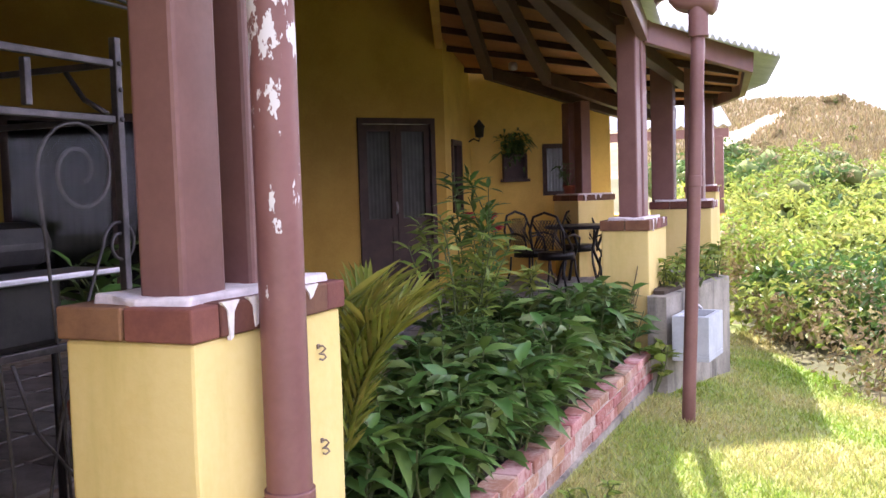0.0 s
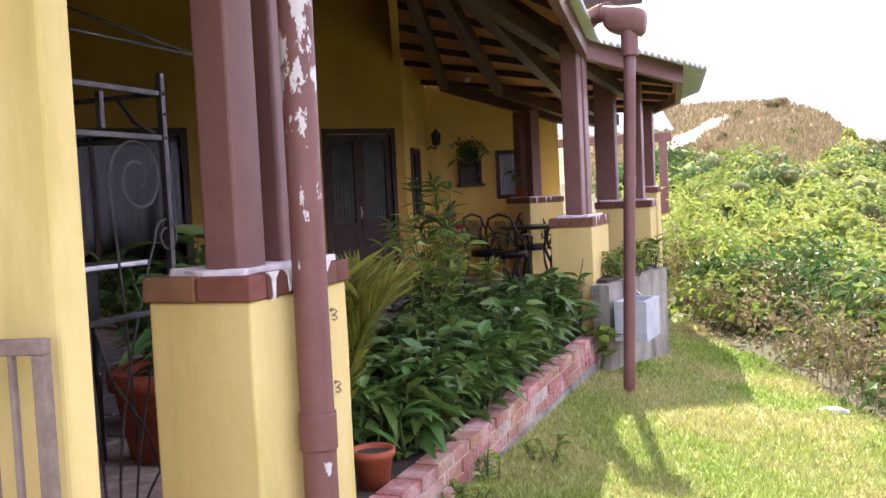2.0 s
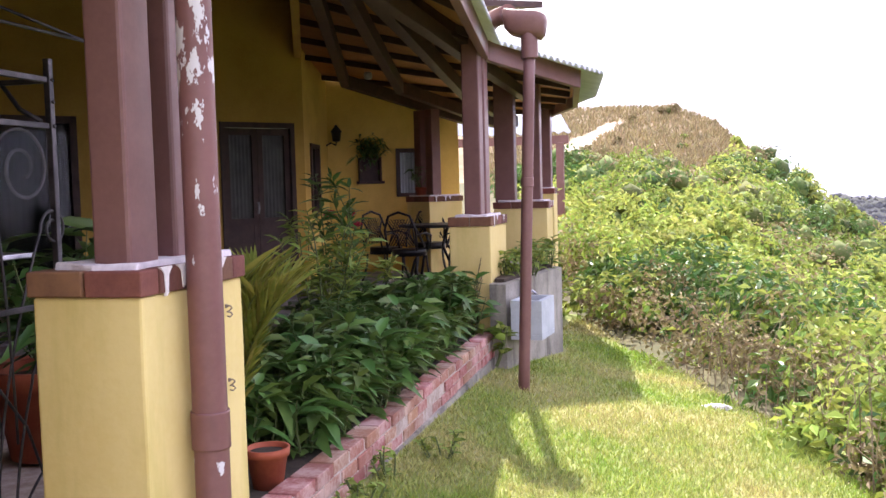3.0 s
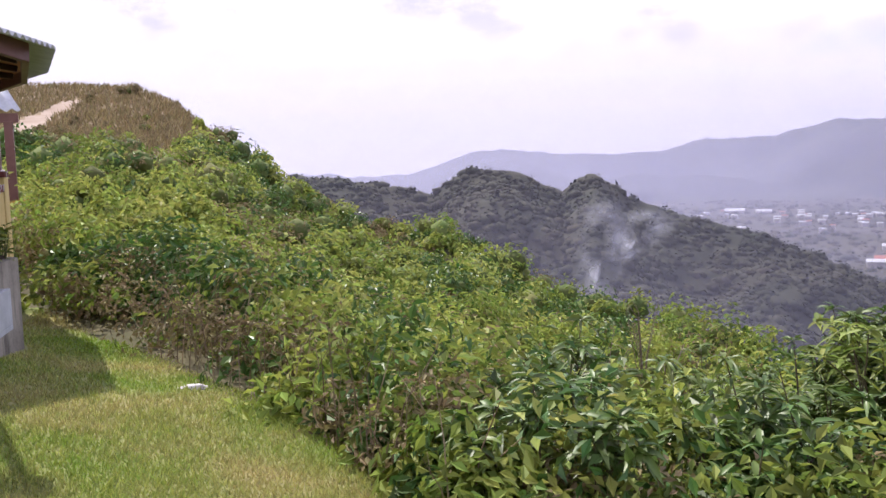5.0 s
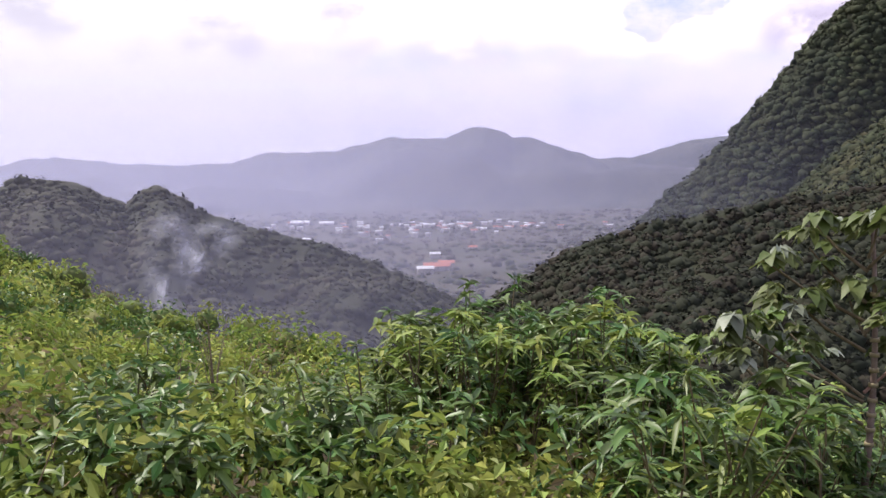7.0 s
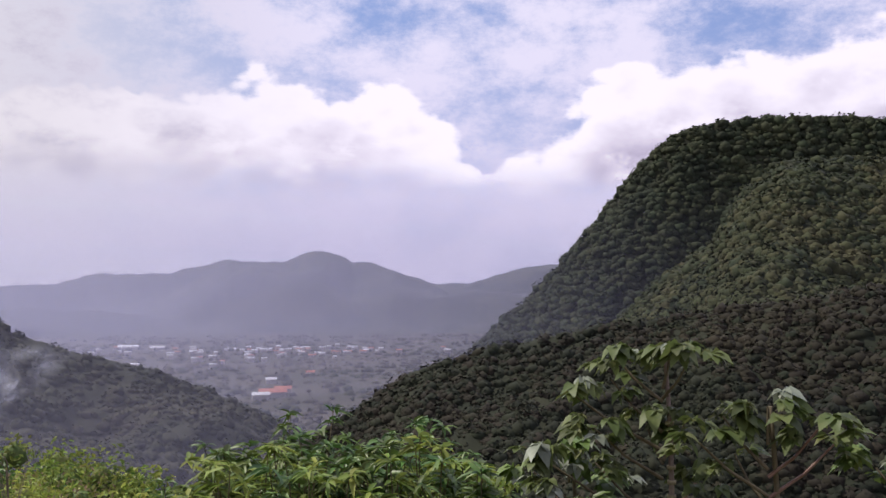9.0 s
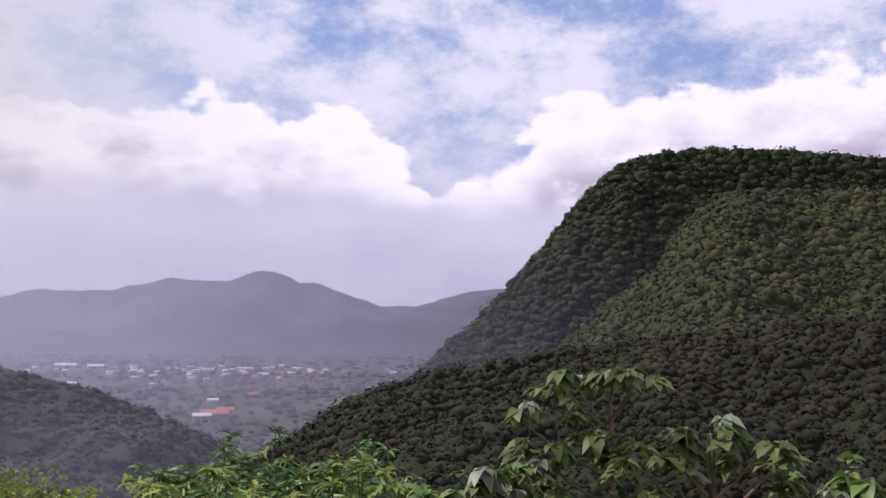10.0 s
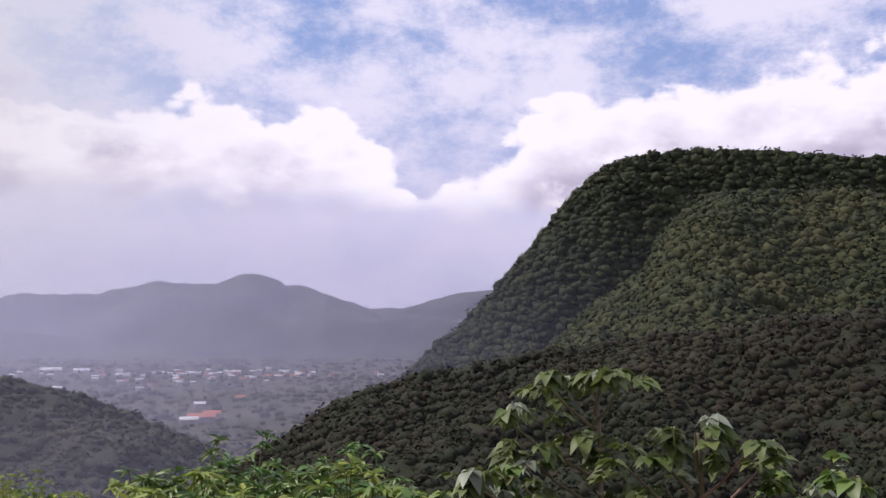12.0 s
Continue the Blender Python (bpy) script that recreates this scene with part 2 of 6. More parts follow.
def peeled_paint():
    """Maroon paint flaking off a pale grey pipe."""
    mat = material("peeling_maroon_paint", (0.20, 0.09, 0.085), (0.16, 0.07, 0.065), 4, 0.5, 0.15, 50)
    tree = mat.node_tree
    bsdf = tree.nodes["Principled BSDF"]
    coord = tree.nodes.new("ShaderNodeTexCoord").outputs["Object"]
    spread = tree.nodes.new("ShaderNodeMapping")
    spread.inputs["Scale"].default_value = (1, 1, 0.45)
    tree.links.new(coord, spread.inputs[0])
    xyz = tree.nodes.new("ShaderNodeSeparateXYZ")
    tree.links.new(coord, xyz.inputs[0])
    flakes = noise_of(tree, spread.outputs[0], 17.0, 6, 0.6)
    rise = smooth(tree, xyz.outputs[2], 1.2, 2.0)
    mask = smooth(tree, maths(tree, "ADD", flakes, maths(tree, "MULTIPLY", rise, 0.12)), 0.665, 0.675)
    old = bsdf.inputs["Base Color"].links[0].from_socket
    tree.links.new(mixed(tree, mask, old, (0.60, 0.56, 0.58)), bsdf.inputs["Base Color"])
    return mat


PEEL = peeled_paint()


def stained(name, base, pale, dark):
    """Render or concrete with upright runs of grime."""
    mat = material(name, base, pale, 2.0, 0.9, 0.4, 40)
    tree = mat.node_tree
    bsdf = tree.nodes["Principled BSDF"]
    coord = tree.nodes.new("ShaderNodeTexCoord").outputs["Object"]
    spread = tree.nodes.new("ShaderNodeMapping")
    spread.inputs["Scale"].default_value = (1, 1, 0.22)
    tree.links.new(coord, spread.inputs[0])
    runs = smooth(tree, noise_of(tree, spread.outputs[0], 4.5, 6, 0.6), 0.46, 0.74)
    old = bsdf.inputs["Base Color"].links[0].from_socket
    tree.links.new(mixed(tree, runs, old, dark), bsdf.inputs["Base Color"])
    return mat


PLANTERM = stained("stained_concrete_wall", (0.19, 0.17, 0.145), (0.36, 0.325, 0.275), (0.04, 0.036, 0.032))
PLINTH = stained("weathered_yellow_render", (0.655, 0.495, 0.19), (0.70, 0.55, 0.24), (0.53, 0.42, 0.14))


def glass():
    mat = bpy.data.materials.new("window_glass")
    mat.use_nodes = True
    bsdf = mat.node_tree.nodes["Principled BSDF"]
    bsdf.inputs["Transmission Weight"].default_value = 1.0
    bsdf.inputs["Roughness"].default_value = 0.02
    bsdf.inputs["IOR"].default_value = 1.2
    bsdf.inputs["Base Color"].default_value = (0.75, 0.78, 0.78, 1)
    return mat


GLASS = glass()
# Shoulder's sunlight is put into its lighter crowns; the mountain has only dark ones.
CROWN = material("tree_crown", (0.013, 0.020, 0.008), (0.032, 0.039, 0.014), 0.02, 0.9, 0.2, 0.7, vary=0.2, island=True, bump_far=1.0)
CROWN_SUNLIT = material("sunlit_olive_crown", (0.026, 0.034, 0.011), (0.056, 0.055, 0.022), 0.02, 0.9, 0.2, 0.7, vary=0.2, island=True, bump_far=1.0)
HUMP_B = material("greyer_dry_forest", (0.032, 0.034, 0.020), (0.055, 0.048, 0.034), 0.01, 0.95, 0.0, 0.12, vary=0.35, island=True)
VALE_B = material("valley_trees_green", (0.024, 0.032, 0.016), (0.045, 0.048, 0.028), 0.01, 0.95, 0.0, 0.12, vary=0.3, island=True)
# Spur crowns, several times darker than the shoulder's.
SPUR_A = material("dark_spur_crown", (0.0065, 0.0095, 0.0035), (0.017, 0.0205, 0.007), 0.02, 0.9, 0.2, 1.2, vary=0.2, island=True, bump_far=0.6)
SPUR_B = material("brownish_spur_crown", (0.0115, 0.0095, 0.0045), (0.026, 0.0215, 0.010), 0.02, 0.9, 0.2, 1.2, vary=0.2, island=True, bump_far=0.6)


# ---- building helpers ----
def mesh_of(name, bm, mats):
    me = bpy.data.meshes.new(name)
    bm.to_mesh(me)
    bm.free()
    for m in (mats if isinstance(mats, (list, tuple)) else [mats]):
        me.materials.append(m)
    return me


def part(name, bm, mat, parent, label=""):
    ob = new(name, mesh_of(name, bm, mat))
    ob.parent = parent
    return tagged(ob, label)


def thing(name, label, category, at=(0, 0, 0), turn=0.0, group="", kind=""):
    ob = new(name)
    ob.matrix_world = pose(*at, 0, 0, turn)
    ob.empty_display_size = 0.1
    return tagged(ob, label, category, group, kind)


def box(bm, lo, hi, bevel=0.0, m=None, mat=0):
    """A box from corner to corner, with its edges rounded off."""
    lo, hi = Vector(lo), Vector(hi)
    made = bmesh.ops.create_cube(bm, size=1, matrix=Matrix.LocRotScale((lo + hi) / 2, None, hi - lo))["verts"]
    if bevel:
        edges = list({e for v in made for e in v.link_edges})
        made = bmesh.ops.bevel(bm, geom=edges, offset=bevel, segments=2, affect="EDGES", profile=0.5)["verts"]
    if m is not None:
        bmesh.ops.transform(bm, matrix=m, verts=list(made))
    for v in made:
        for f in v.link_faces:
            f.material_index = mat
    return list(made)


def tube(bm, points, radius, sides=8, taper=None, cap=True, mat=0):
    """A round bar along the points; taper: the radius at its end."""
    points = [Vector(p) for p in points]
    rings = []
    up = None
    for i, p in enumerate(points):
        way = (points[min(i + 1, len(points) - 1)] - points[max(i - 1, 0)]).normalized()
        if up is None:
            up = way.orthogonal().normalized()
        side = way.cross(up)
        if side.length < 1e-4:
            side = way.orthogonal()
        side.normalize()
        up = side.cross(way).normalized()
        r = radius if taper is None else radius + (taper - radius) * i / (len(points) - 1)
        rings.append([bm.verts.new(p + r * (math.cos(2 * math.pi * k / sides) * side + math.sin(2 * math.pi * k / sides) * up)) for k in range(sides)])
    for a, b in zip(rings, rings[1:]):
        for k in range(sides):
            f = bm.faces.new((a[k], a[(k + 1) % sides], b[(k + 1) % sides], b[k]))
            f.smooth, f.material_index = True, mat
    if cap:
        for ring in (rings[0][::-1], rings[-1]):
            bm.faces.new(ring).material_index = mat


def beam(bm, a, b, width, height, bevel=0.006, mat=0):
    """A straight timber from a to b (its middle line)."""
    a, b = Vector(a), Vector(b)
    way = b - a
    m = Matrix.Translation((a + b) / 2) @ way.to_track_quat("Y", "Z").to_matrix().to_4x4()
    box(bm, (-width / 2, -way.length / 2, -height / 2), (width / 2, way.length / 2, height / 2), bevel, m, mat)


def prism(bm, outline, z0, z1, mat=0):
    """An upright block over the outline (x, y), anticlockwise."""
    low = [bm.verts.new((x, y, z0)) for x, y in outline]
    high = [bm.verts.new((x, y, z1)) for x, y in outline]
    n = len(outline)
    bm.faces.new(low[::-1]).material_index = mat
    bm.faces.new(high).material_index = mat
    for i in range(n):
        bm.faces.new((low[i], low[(i + 1) % n], high[(i + 1) % n], high[i])).material_index = mat


def sheet_mesh(name, verts, faces, mats, smooth_it=True):
    me = bpy.data.meshes.new(name)
    me.from_pydata(verts, [], faces)
    if smooth_it:
        me.polygons.foreach_set("use_smooth", [True] * len(me.polygons))
    for m in (mats if isinstance(mats, (list, tuple)) else [mats]):
        me.materials.append(m)
    return me


# ---- the land ----
rng = np.random.default_rng(7)
EYE_Z = 1.6


def fbm(x, y, scale, octaves=4, seed=0.0):
    """Smooth value noise over the plan, about -1 to 1."""
    total, amp = np.zeros_like(x), 1.0
    for o in range(octaves):
        u, v = x / scale + 17.3 * o + seed, y / scale - 9.1 * o + 2.7 * seed
        i, j = np.floor(u), np.floor(v)
        a, b = u - i, v - j
        a, b = a * a * (3 - 2 * a), b * b * (3 - 2 * b)

        def h(p, q):
            s = np.sin(p * 127.1 + q * 311.7 + 0.37) * 43758.5453
            return s - np.floor(s)
        total += amp * ((h(i, j) * (1 - a) + h(i + 1, j) * a) * (1 - b) + (h(i, j + 1) * (1 - a) + h(i + 1, j + 1) * a) * b - 0.5) * 2
        amp, scale = amp * 0.5, scale * 0.5
    return total / 1.6


def lawn_z(x, y):
    fall = np.maximum(y - 6.0, 0.0)
    return 0.05 - 0.15 * np.clip(x, -2.1, 3) - 0.02 * y - 0.008 * np.minimum(fall, 5) ** 2 - 0.03 * np.maximum(fall - 5, 0)


# where the lawn ends, and the brow of the hillside: azimuth, distance, elevation of the brow
EDGE = np.array([(-180, 40), (-60, 40), (-12, 40), (-6.5, 14.5), (-3, 11), (3, 7.8), (9.4, 6.2), (13, 5.1), (16, 4.5), (20, 3.9), (25, 3.5), (40, 3.1), (60, 3.0), (120, 4), (160, 30), (180, 40)])
BROW = np.array([(-180, 95, 3), (-30, 95, 4.5), (-7, 95, 4.8), (0, 92, 4.6), (2.4, 90, 3.7), (5.5, 86, 1.0), (8.8, 80, -1.5), (12.2, 72, -3.9),
                 (15.6, 62, -4.8), (19, 54, -5.6), (22.4, 48, -7.7), (25.8, 42, -9.6), (29, 36, -10.9), (35, 24, -12.8), (45, 12, -17), (60, 8, -21), (120, 8, -22), (180, 95, 3)])
VALLEY = -150.0


def ground_z(x, y):
    d, az = np.hypot(x, y), np.degrees(np.arctan2(x, y))
    edge = np.interp(az, EDGE[:, 0], EDGE[:, 1])
    dist, el = np.interp(az, BROW[:, 0], BROW[:, 1]), np.interp(az, BROW[:, 0], BROW[:, 2])
    top = EYE_Z + dist * np.tan(np.radians(el))
    start = lawn_z(edge * np.sin(np.radians(az)), edge * np.cos(np.radians(az)))
    s = np.clip((d - edge) / np.maximum(dist - edge, 1), 0, 1)
    slope = start + (top - start) * s - 0.10 * (dist - edge) * s * (1 - s)
    past = np.maximum(d - dist, 0)
    slope = slope - 0.00 * past - np.where(past > 0, 0.55 * past, 0)
    slope = slope + fbm(x, y, 14.0) * 0.6 * np.clip((d - edge) / 8, 0, 1) * np.clip((dist * 1.1 - d) / 10, 0.15, 1)
    z = np.where(d < edge, lawn_z(x, y), slope)
    return np.maximum(z, VALLEY + 6 * fbm(x, y, 300.0))


def polar(name, az, dist, height, mat, label, category="", kind="structure"):
    """A sheet over a fan of azimuths and distances round the lawn."""
    a, d = np.meshgrid(np.radians(az), dist, indexing="ij")
    x, y = d * np.sin(a), d * np.cos(a)
    z = height(x, y)
    n, k = a.shape
    verts = np.stack([x, y, z], -1).reshape(-1, 3)
    i, j = np.meshgrid(np.arange(n - 1), np.arange(k - 1), indexing="ij")
    q = (i * k + j).ravel()
    faces = np.stack([q, q + 1, q + k + 1, q + k], -1)
    ob = new(name, sheet_mesh(name, verts.tolist(), faces.tolist(), mat))
    return tagged(ob, label, category, kind=kind)


def hill(crest, near, far, seed, crown, bump):
    """Height of a hill whose skyline is crest (azimuth, elevation), at distances near (foot) to far (skyline)."""
    crest = np.array(crest)

    def height(x, y):
        d, az = np.hypot(x, y), np.degrees(np.arctan2(x, y))
        el = np.interp(az, crest[:, 0], crest[:, 1])
        top = EYE_Z + far * np.tan(np.radians(el))
        s = np.clip((d - near) / (far - near), 0, 1)
        z = VALLEY - 10 + (top - VALLEY + 10) * s ** 0.85
        z = z + fbm(x, y, 0.16 * far, 4, seed) * 0.05 * far * np.sin(np.pi * s) + fbm(x, y, crown, 2, seed) * bump
        return np.where(d > far, top - 0.6 * (d - far), z)
    return height


ground_az = np.concatenate([np.linspace(-180, -20, 60, False), np.linspace(-20, 95, 420, False), np.linspace(95, 180, 30)])
ground_d = np.concatenate([np.linspace(0.05, 12, 60, False), np.geomspace(12, 130, 90, False), np.geomspace(130, 4850, 30)])
ground = polar("ground", ground_az, ground_d, ground_z, [GRASS, SLOPE, DRY, VALE, DIRT], "sloping lawn running into scrub hillside and valley")


def bare(x, y):
    """The dirt track worn into the dry hilltop."""
    d, az = np.hypot(x, y), np.degrees(np.arctan2(x, y))
    mid = -6.2 + 2.6 * (d - 60) / 22
    return (d > 60) & (d < 82) & (np.abs(az - mid + 1.1 * fbm(x, y, 7.0)) < 0.8)


def parched(x, y):
    """How dry the hillside is: 0 in the green scrub, 1 on the tan hilltop and thinly along the brow."""
    d, az = np.hypot(x, y), np.degrees(np.arctan2(x, y))
    z = ground_z(x, y)
    brow = np.interp(az, BROW[:, 0], BROW[:, 1])
    rim = 0.6 * np.clip((d / brow - 0.84) / 0.12, 0, 1) * (az < 15)
    return np.maximum(np.clip((z - 1.3 + 0.9 * fbm(x, y, 8.0)) / 2.0, 0, 1), rim) * (d > 38)


def zones(ob):
    """Lawn, scrub, dry hilltop and valley floor, by place."""
    me = ob.data
    c = np.empty(len(me.polygons) * 3)
    me.polygons.foreach_get("center", c)
    x, y, z = c.reshape(-1, 3).T
    d, az = np.hypot(x, y), np.degrees(np.arctan2(x, y))
    edge = np.interp(az, EDGE[:, 0], EDGE[:, 1])
    idx = np.where(d < edge, 0, 1)
    idx = np.where(parched(x, y) > 0.45, 2, idx)
    idx = np.where(bare(x, y), 4, idx)
    idx = np.where(d > 130, 3, idx)
    me.polygons.foreach_set("material_index", idx.astype(np.int32))


zones(ground)
far_crest = [(-60, -2.0), (8.8, -1.6), (13.6, -1.6), (16.5, -0.9), (19.2, 0.05), (20.6, 0.2), (23.6, -0.55), (28.6, -0.5), (31, -0.05), (33.6, 0.65), (37.6, 0.72),
             (40.9, 1.48), (44.2, 1.45), (45.5, 1.95), (46.5, 2.04), (47.3, 1.8), (48.4, 1.12), (50.6, 0.99), (53.4, 0.1), (55.4, 0.2), (58.2, 1.04), (60.8, 1.42), (75, 2), (140, 1)]
polar("backdrop", np.linspace(-10, 70, 700), np.concatenate([np.linspace(2900, 4400, 24), [4500, 4700]]),
      hill(far_crest, 2900, 4400, 3.1, 60, 9), FAR, "hazy blue mountain range beyond the valley", "mountains")
hump_crest = [(-5, -3), (5, -1.6), (9.5, -0.8), (13.6, -1.4), (17.4, -2.2), (18.6, -1.2), (19.9, -0.75), (22.6, -1.0), (24, -1.7), (25.3, -2.28), (26.2, -1.5), (27.1, -1.22),
              (28, -1.7), (29.2, -2.7), (32.4, -3.9), (37, -5.0), (40.8, -6.6), (44, -8.0), (48, -10)]
polar("wooded_hills", np.linspace(-4, 47, 420), np.concatenate([np.linspace(380, 800, 70), [830, 900]]),
      hill(hump_crest, 380, 800, 1.7, 9, 2.2), HUMP, "dull brownish-green wooded hills with two rounded humps", "hills")
big_crest = [(54, -6), (56.9, -2.5), (58.9, -0.95), (61.6, 2.2), (63.7, 4.6), (65.7, 7.2), (67.7, 9.0), (70.4, 9.8), (74.9, 9.8), (78, 9.5), (81.7, 9.0), (100, 8), (140, 5)]
# Drawn steep so the face turns from the sun and falls dark.
polar("forested_mountain", np.linspace(54, 110, 420), np.concatenate([np.linspace(870, 1000, 60), [1030, 1150]]),
      hill(big_crest, 870, 1000, 5.3, 10, 4.0), FOREST, "steep dark green forested mountain with a rounded top", "mountain")
shoulder_crest = [(60, -5), (63.5, -2.8), (66.7, 0.3), (68.5, 1.6), (70, 2.7), (71.0, 4.6), (71.9, 5.9), (74.2, 7.3), (78, 7.3), (81.6, 7.0), (110, 6.0)]
polar("forested_shoulder", np.linspace(60, 110, 360), np.concatenate([np.linspace(420, 800, 70), [830, 900]]),
      hill(shoulder_crest, 420, 800, 2.3, 10, 3.0), FOREST, "sunlit green forested shoulder of the mountain", "mountain")
spur_crest = [(44, -10.5), (47.4, -8.2), (51.8, -5.3), (56.2, -3.9), (63.7, -2.4), (73.5, -0.8), (81.6, 0.5), (110, 3)]
polar("wooded_spur", np.linspace(43, 110, 420), np.concatenate([np.linspace(140, 400, 80), [420, 520]]),
      hill(spur_crest, 140, 400, 8.9, 8, 1.8), FOREST, "dark green wooded spur falling to the valley", "hill")


# ---- the house: shell ----
def setting(name, bm, mat, label, category):
    return tagged(new(name, mesh_of(name, bm, mat)), label, category, kind="structure")


FLOOR_Z = 0.42


def on_wall(origin, az, s, out=0.0, z=0.0):
    """A place on a wall that runs from origin at that azimuth: s along it, out to its right-hand side."""
    a = radians(az)
    return Vector((origin[0] + s * math.sin(a) + out * math.cos(a), origin[1] + s * math.cos(a) - out * math.sin(a), z))


def wall_run(name, origin, az, length, z0, z1, openings, mat, thick=0.2):
    """A wall with thickness; openings (s0, s1, low, high) go right through it."""
    bm = bmesh.new()
    cuts = sorted({0.0, length, *[o[0] for o in openings], *[o[1] for o in openings]})
    for a, b in zip(cuts, cuts[1:]):
        spans = [(z0, z1)]
        for s0, s1, low, high in openings:
            if s0 <= a + 1e-6 and b <= s1 + 1e-6:
                spans = [(z0, low), (high, z1)]
        for lo, hi in spans:
            if hi - lo < 0.01:
                continue
            pts = [on_wall(origin, az, a, 0), on_wall(origin, az, b, 0), on_wall(origin, az, b, -thick), on_wall(origin, az, a, -thick)]
            prism(bm, [(p.x, p.y) for p in pts][::-1], lo, hi)
    bmesh.ops.recalc_face_normals(bm, faces=bm.faces)
    return setting(name, bm, mat, "ochre-yellow rendered house wall under the veranda roof", "wall")


DOOR_END = (-4.83, 11.53)
wall_run("wall_door_side", on_wall(DOOR_END, 40, -8.0), 40, 8.15, 0.1, 6.0,
         [(8.0 - 1.03, 8.0, FLOOR_Z, 2.54), (8.0 - 4.9, 8.0 - 2.75, 0.6, 2.56)], YELLOW_SHADED)
CORNER = tuple(on_wall(DOOR_END, 40, 0.15))[:2]
NOOK = (-5.02, 13.28)
nook_az = math.degrees(math.atan2(NOOK[0] - CORNER[0], NOOK[1] - CORNER[1]))
nook_len = math.hypot(NOOK[0] - CORNER[0], NOOK[1] - CORNER[1])
wall_run("wall_nook", CORNER, nook_az, nook_len, 0.1, 4.5, [(0.35, 0.95, 1.35, 2.3)], YELLOW_LIT)
wall_run("wall_window_side", NOOK, 60, 2.05, 0.1, 4.5, [(1.04, 1.72, 1.53, 2.27)], YELLOW_LIT)


def window_unit(name, origin, az, s0, s1, low, high, leaves, curtain, frame=0.06):
    """A dark frame with panes and the curtain behind it."""
    unit = thing(name, "dark-framed window with glass panes and curtains behind", "window", kind="structure")
    bm = bmesh.new()
    for a, b, lo, hi in ((s0, s1, low, low + frame), (s0, s1, high - frame, high), (s0, s0 + frame, low, high), (s1 - frame, s1, low, high)):
        pts = [on_wall(origin, az, a, 0.025), on_wall(origin, az, b, 0.025), on_wall(origin, az, b, -0.1), on_wall(origin, az, a, -0.1)]
        prism(bm, [(p.x, p.y) for p in pts][::-1], lo, hi)
    bmesh.ops.recalc_face_normals(bm, faces=bm.faces)
    part("window_frame", bm, DARKWOOD, unit)
    step = (s1 - s0 - 2 * frame) / leaves
    for i in range(leaves):
        a, b = s0 + frame + i * step, s0 + frame + (i + 1) * step
        bm = bmesh.new()
        pts = [on_wall(origin, az, a, -0.04), on_wall(origin, az, b, -0.04), on_wall(origin, az, b, -0.046), on_wall(origin, az, a, -0.046)]
        prism(bm, [(p.x, p.y) for p in pts][::-1], low + frame, high - frame)
        pane = part("pane", bm, GLASS, unit)
        pane.visible_shadow = False
        if i:
            bm = bmesh.new()
            pts = [on_wall(origin, az, a - 0.025, 0.0), on_wall(origin, az, a + 0.025, 0.0), on_wall(origin, az, a + 0.025, -0.07), on_wall(origin, az, a - 0.025, -0.07)]
            prism(bm, [(p.x, p.y) for p in pts][::-1], low + frame, high - frame)
            part("mullion", bm, DARKWOOD, unit)
    bm = bmesh.new()
    n = 60
    low_v, high_v = [], []
    for i in range(n + 1):
        p = on_wall(origin, az, s0 + (s1 - s0) * i / n, -0.16 + 0.025 * math.sin(i * 1.5))
        low_v.append(bm.verts.new((p.x, p.y, low))), high_v.append(bm.verts.new((p.x, p.y, high)))
    for i in range(n):
        bm.faces.new((low_v[i], low_v[i + 1], high_v[i + 1], high_v[i])).smooth = True
    part("curtain", bm, curtain, unit, "pleated curtain hanging behind the glass")
    return unit


D0 = on_wall(DOOR_END, 40, -8.0)
window_unit("window_1", D0, 40, 8 - 4.9, 8 - 2.75, 0.6, 2.56, 2, ROOM_DARK, 0.08)
window_unit("window_2", CORNER, nook_az, 0.35, 0.95, 1.35, 2.3, 1, CURTAIN)
window_unit("window_3", NOOK, 60, 1.04, 1.72, 1.53, 2.27, 2, WHITECURTAIN)


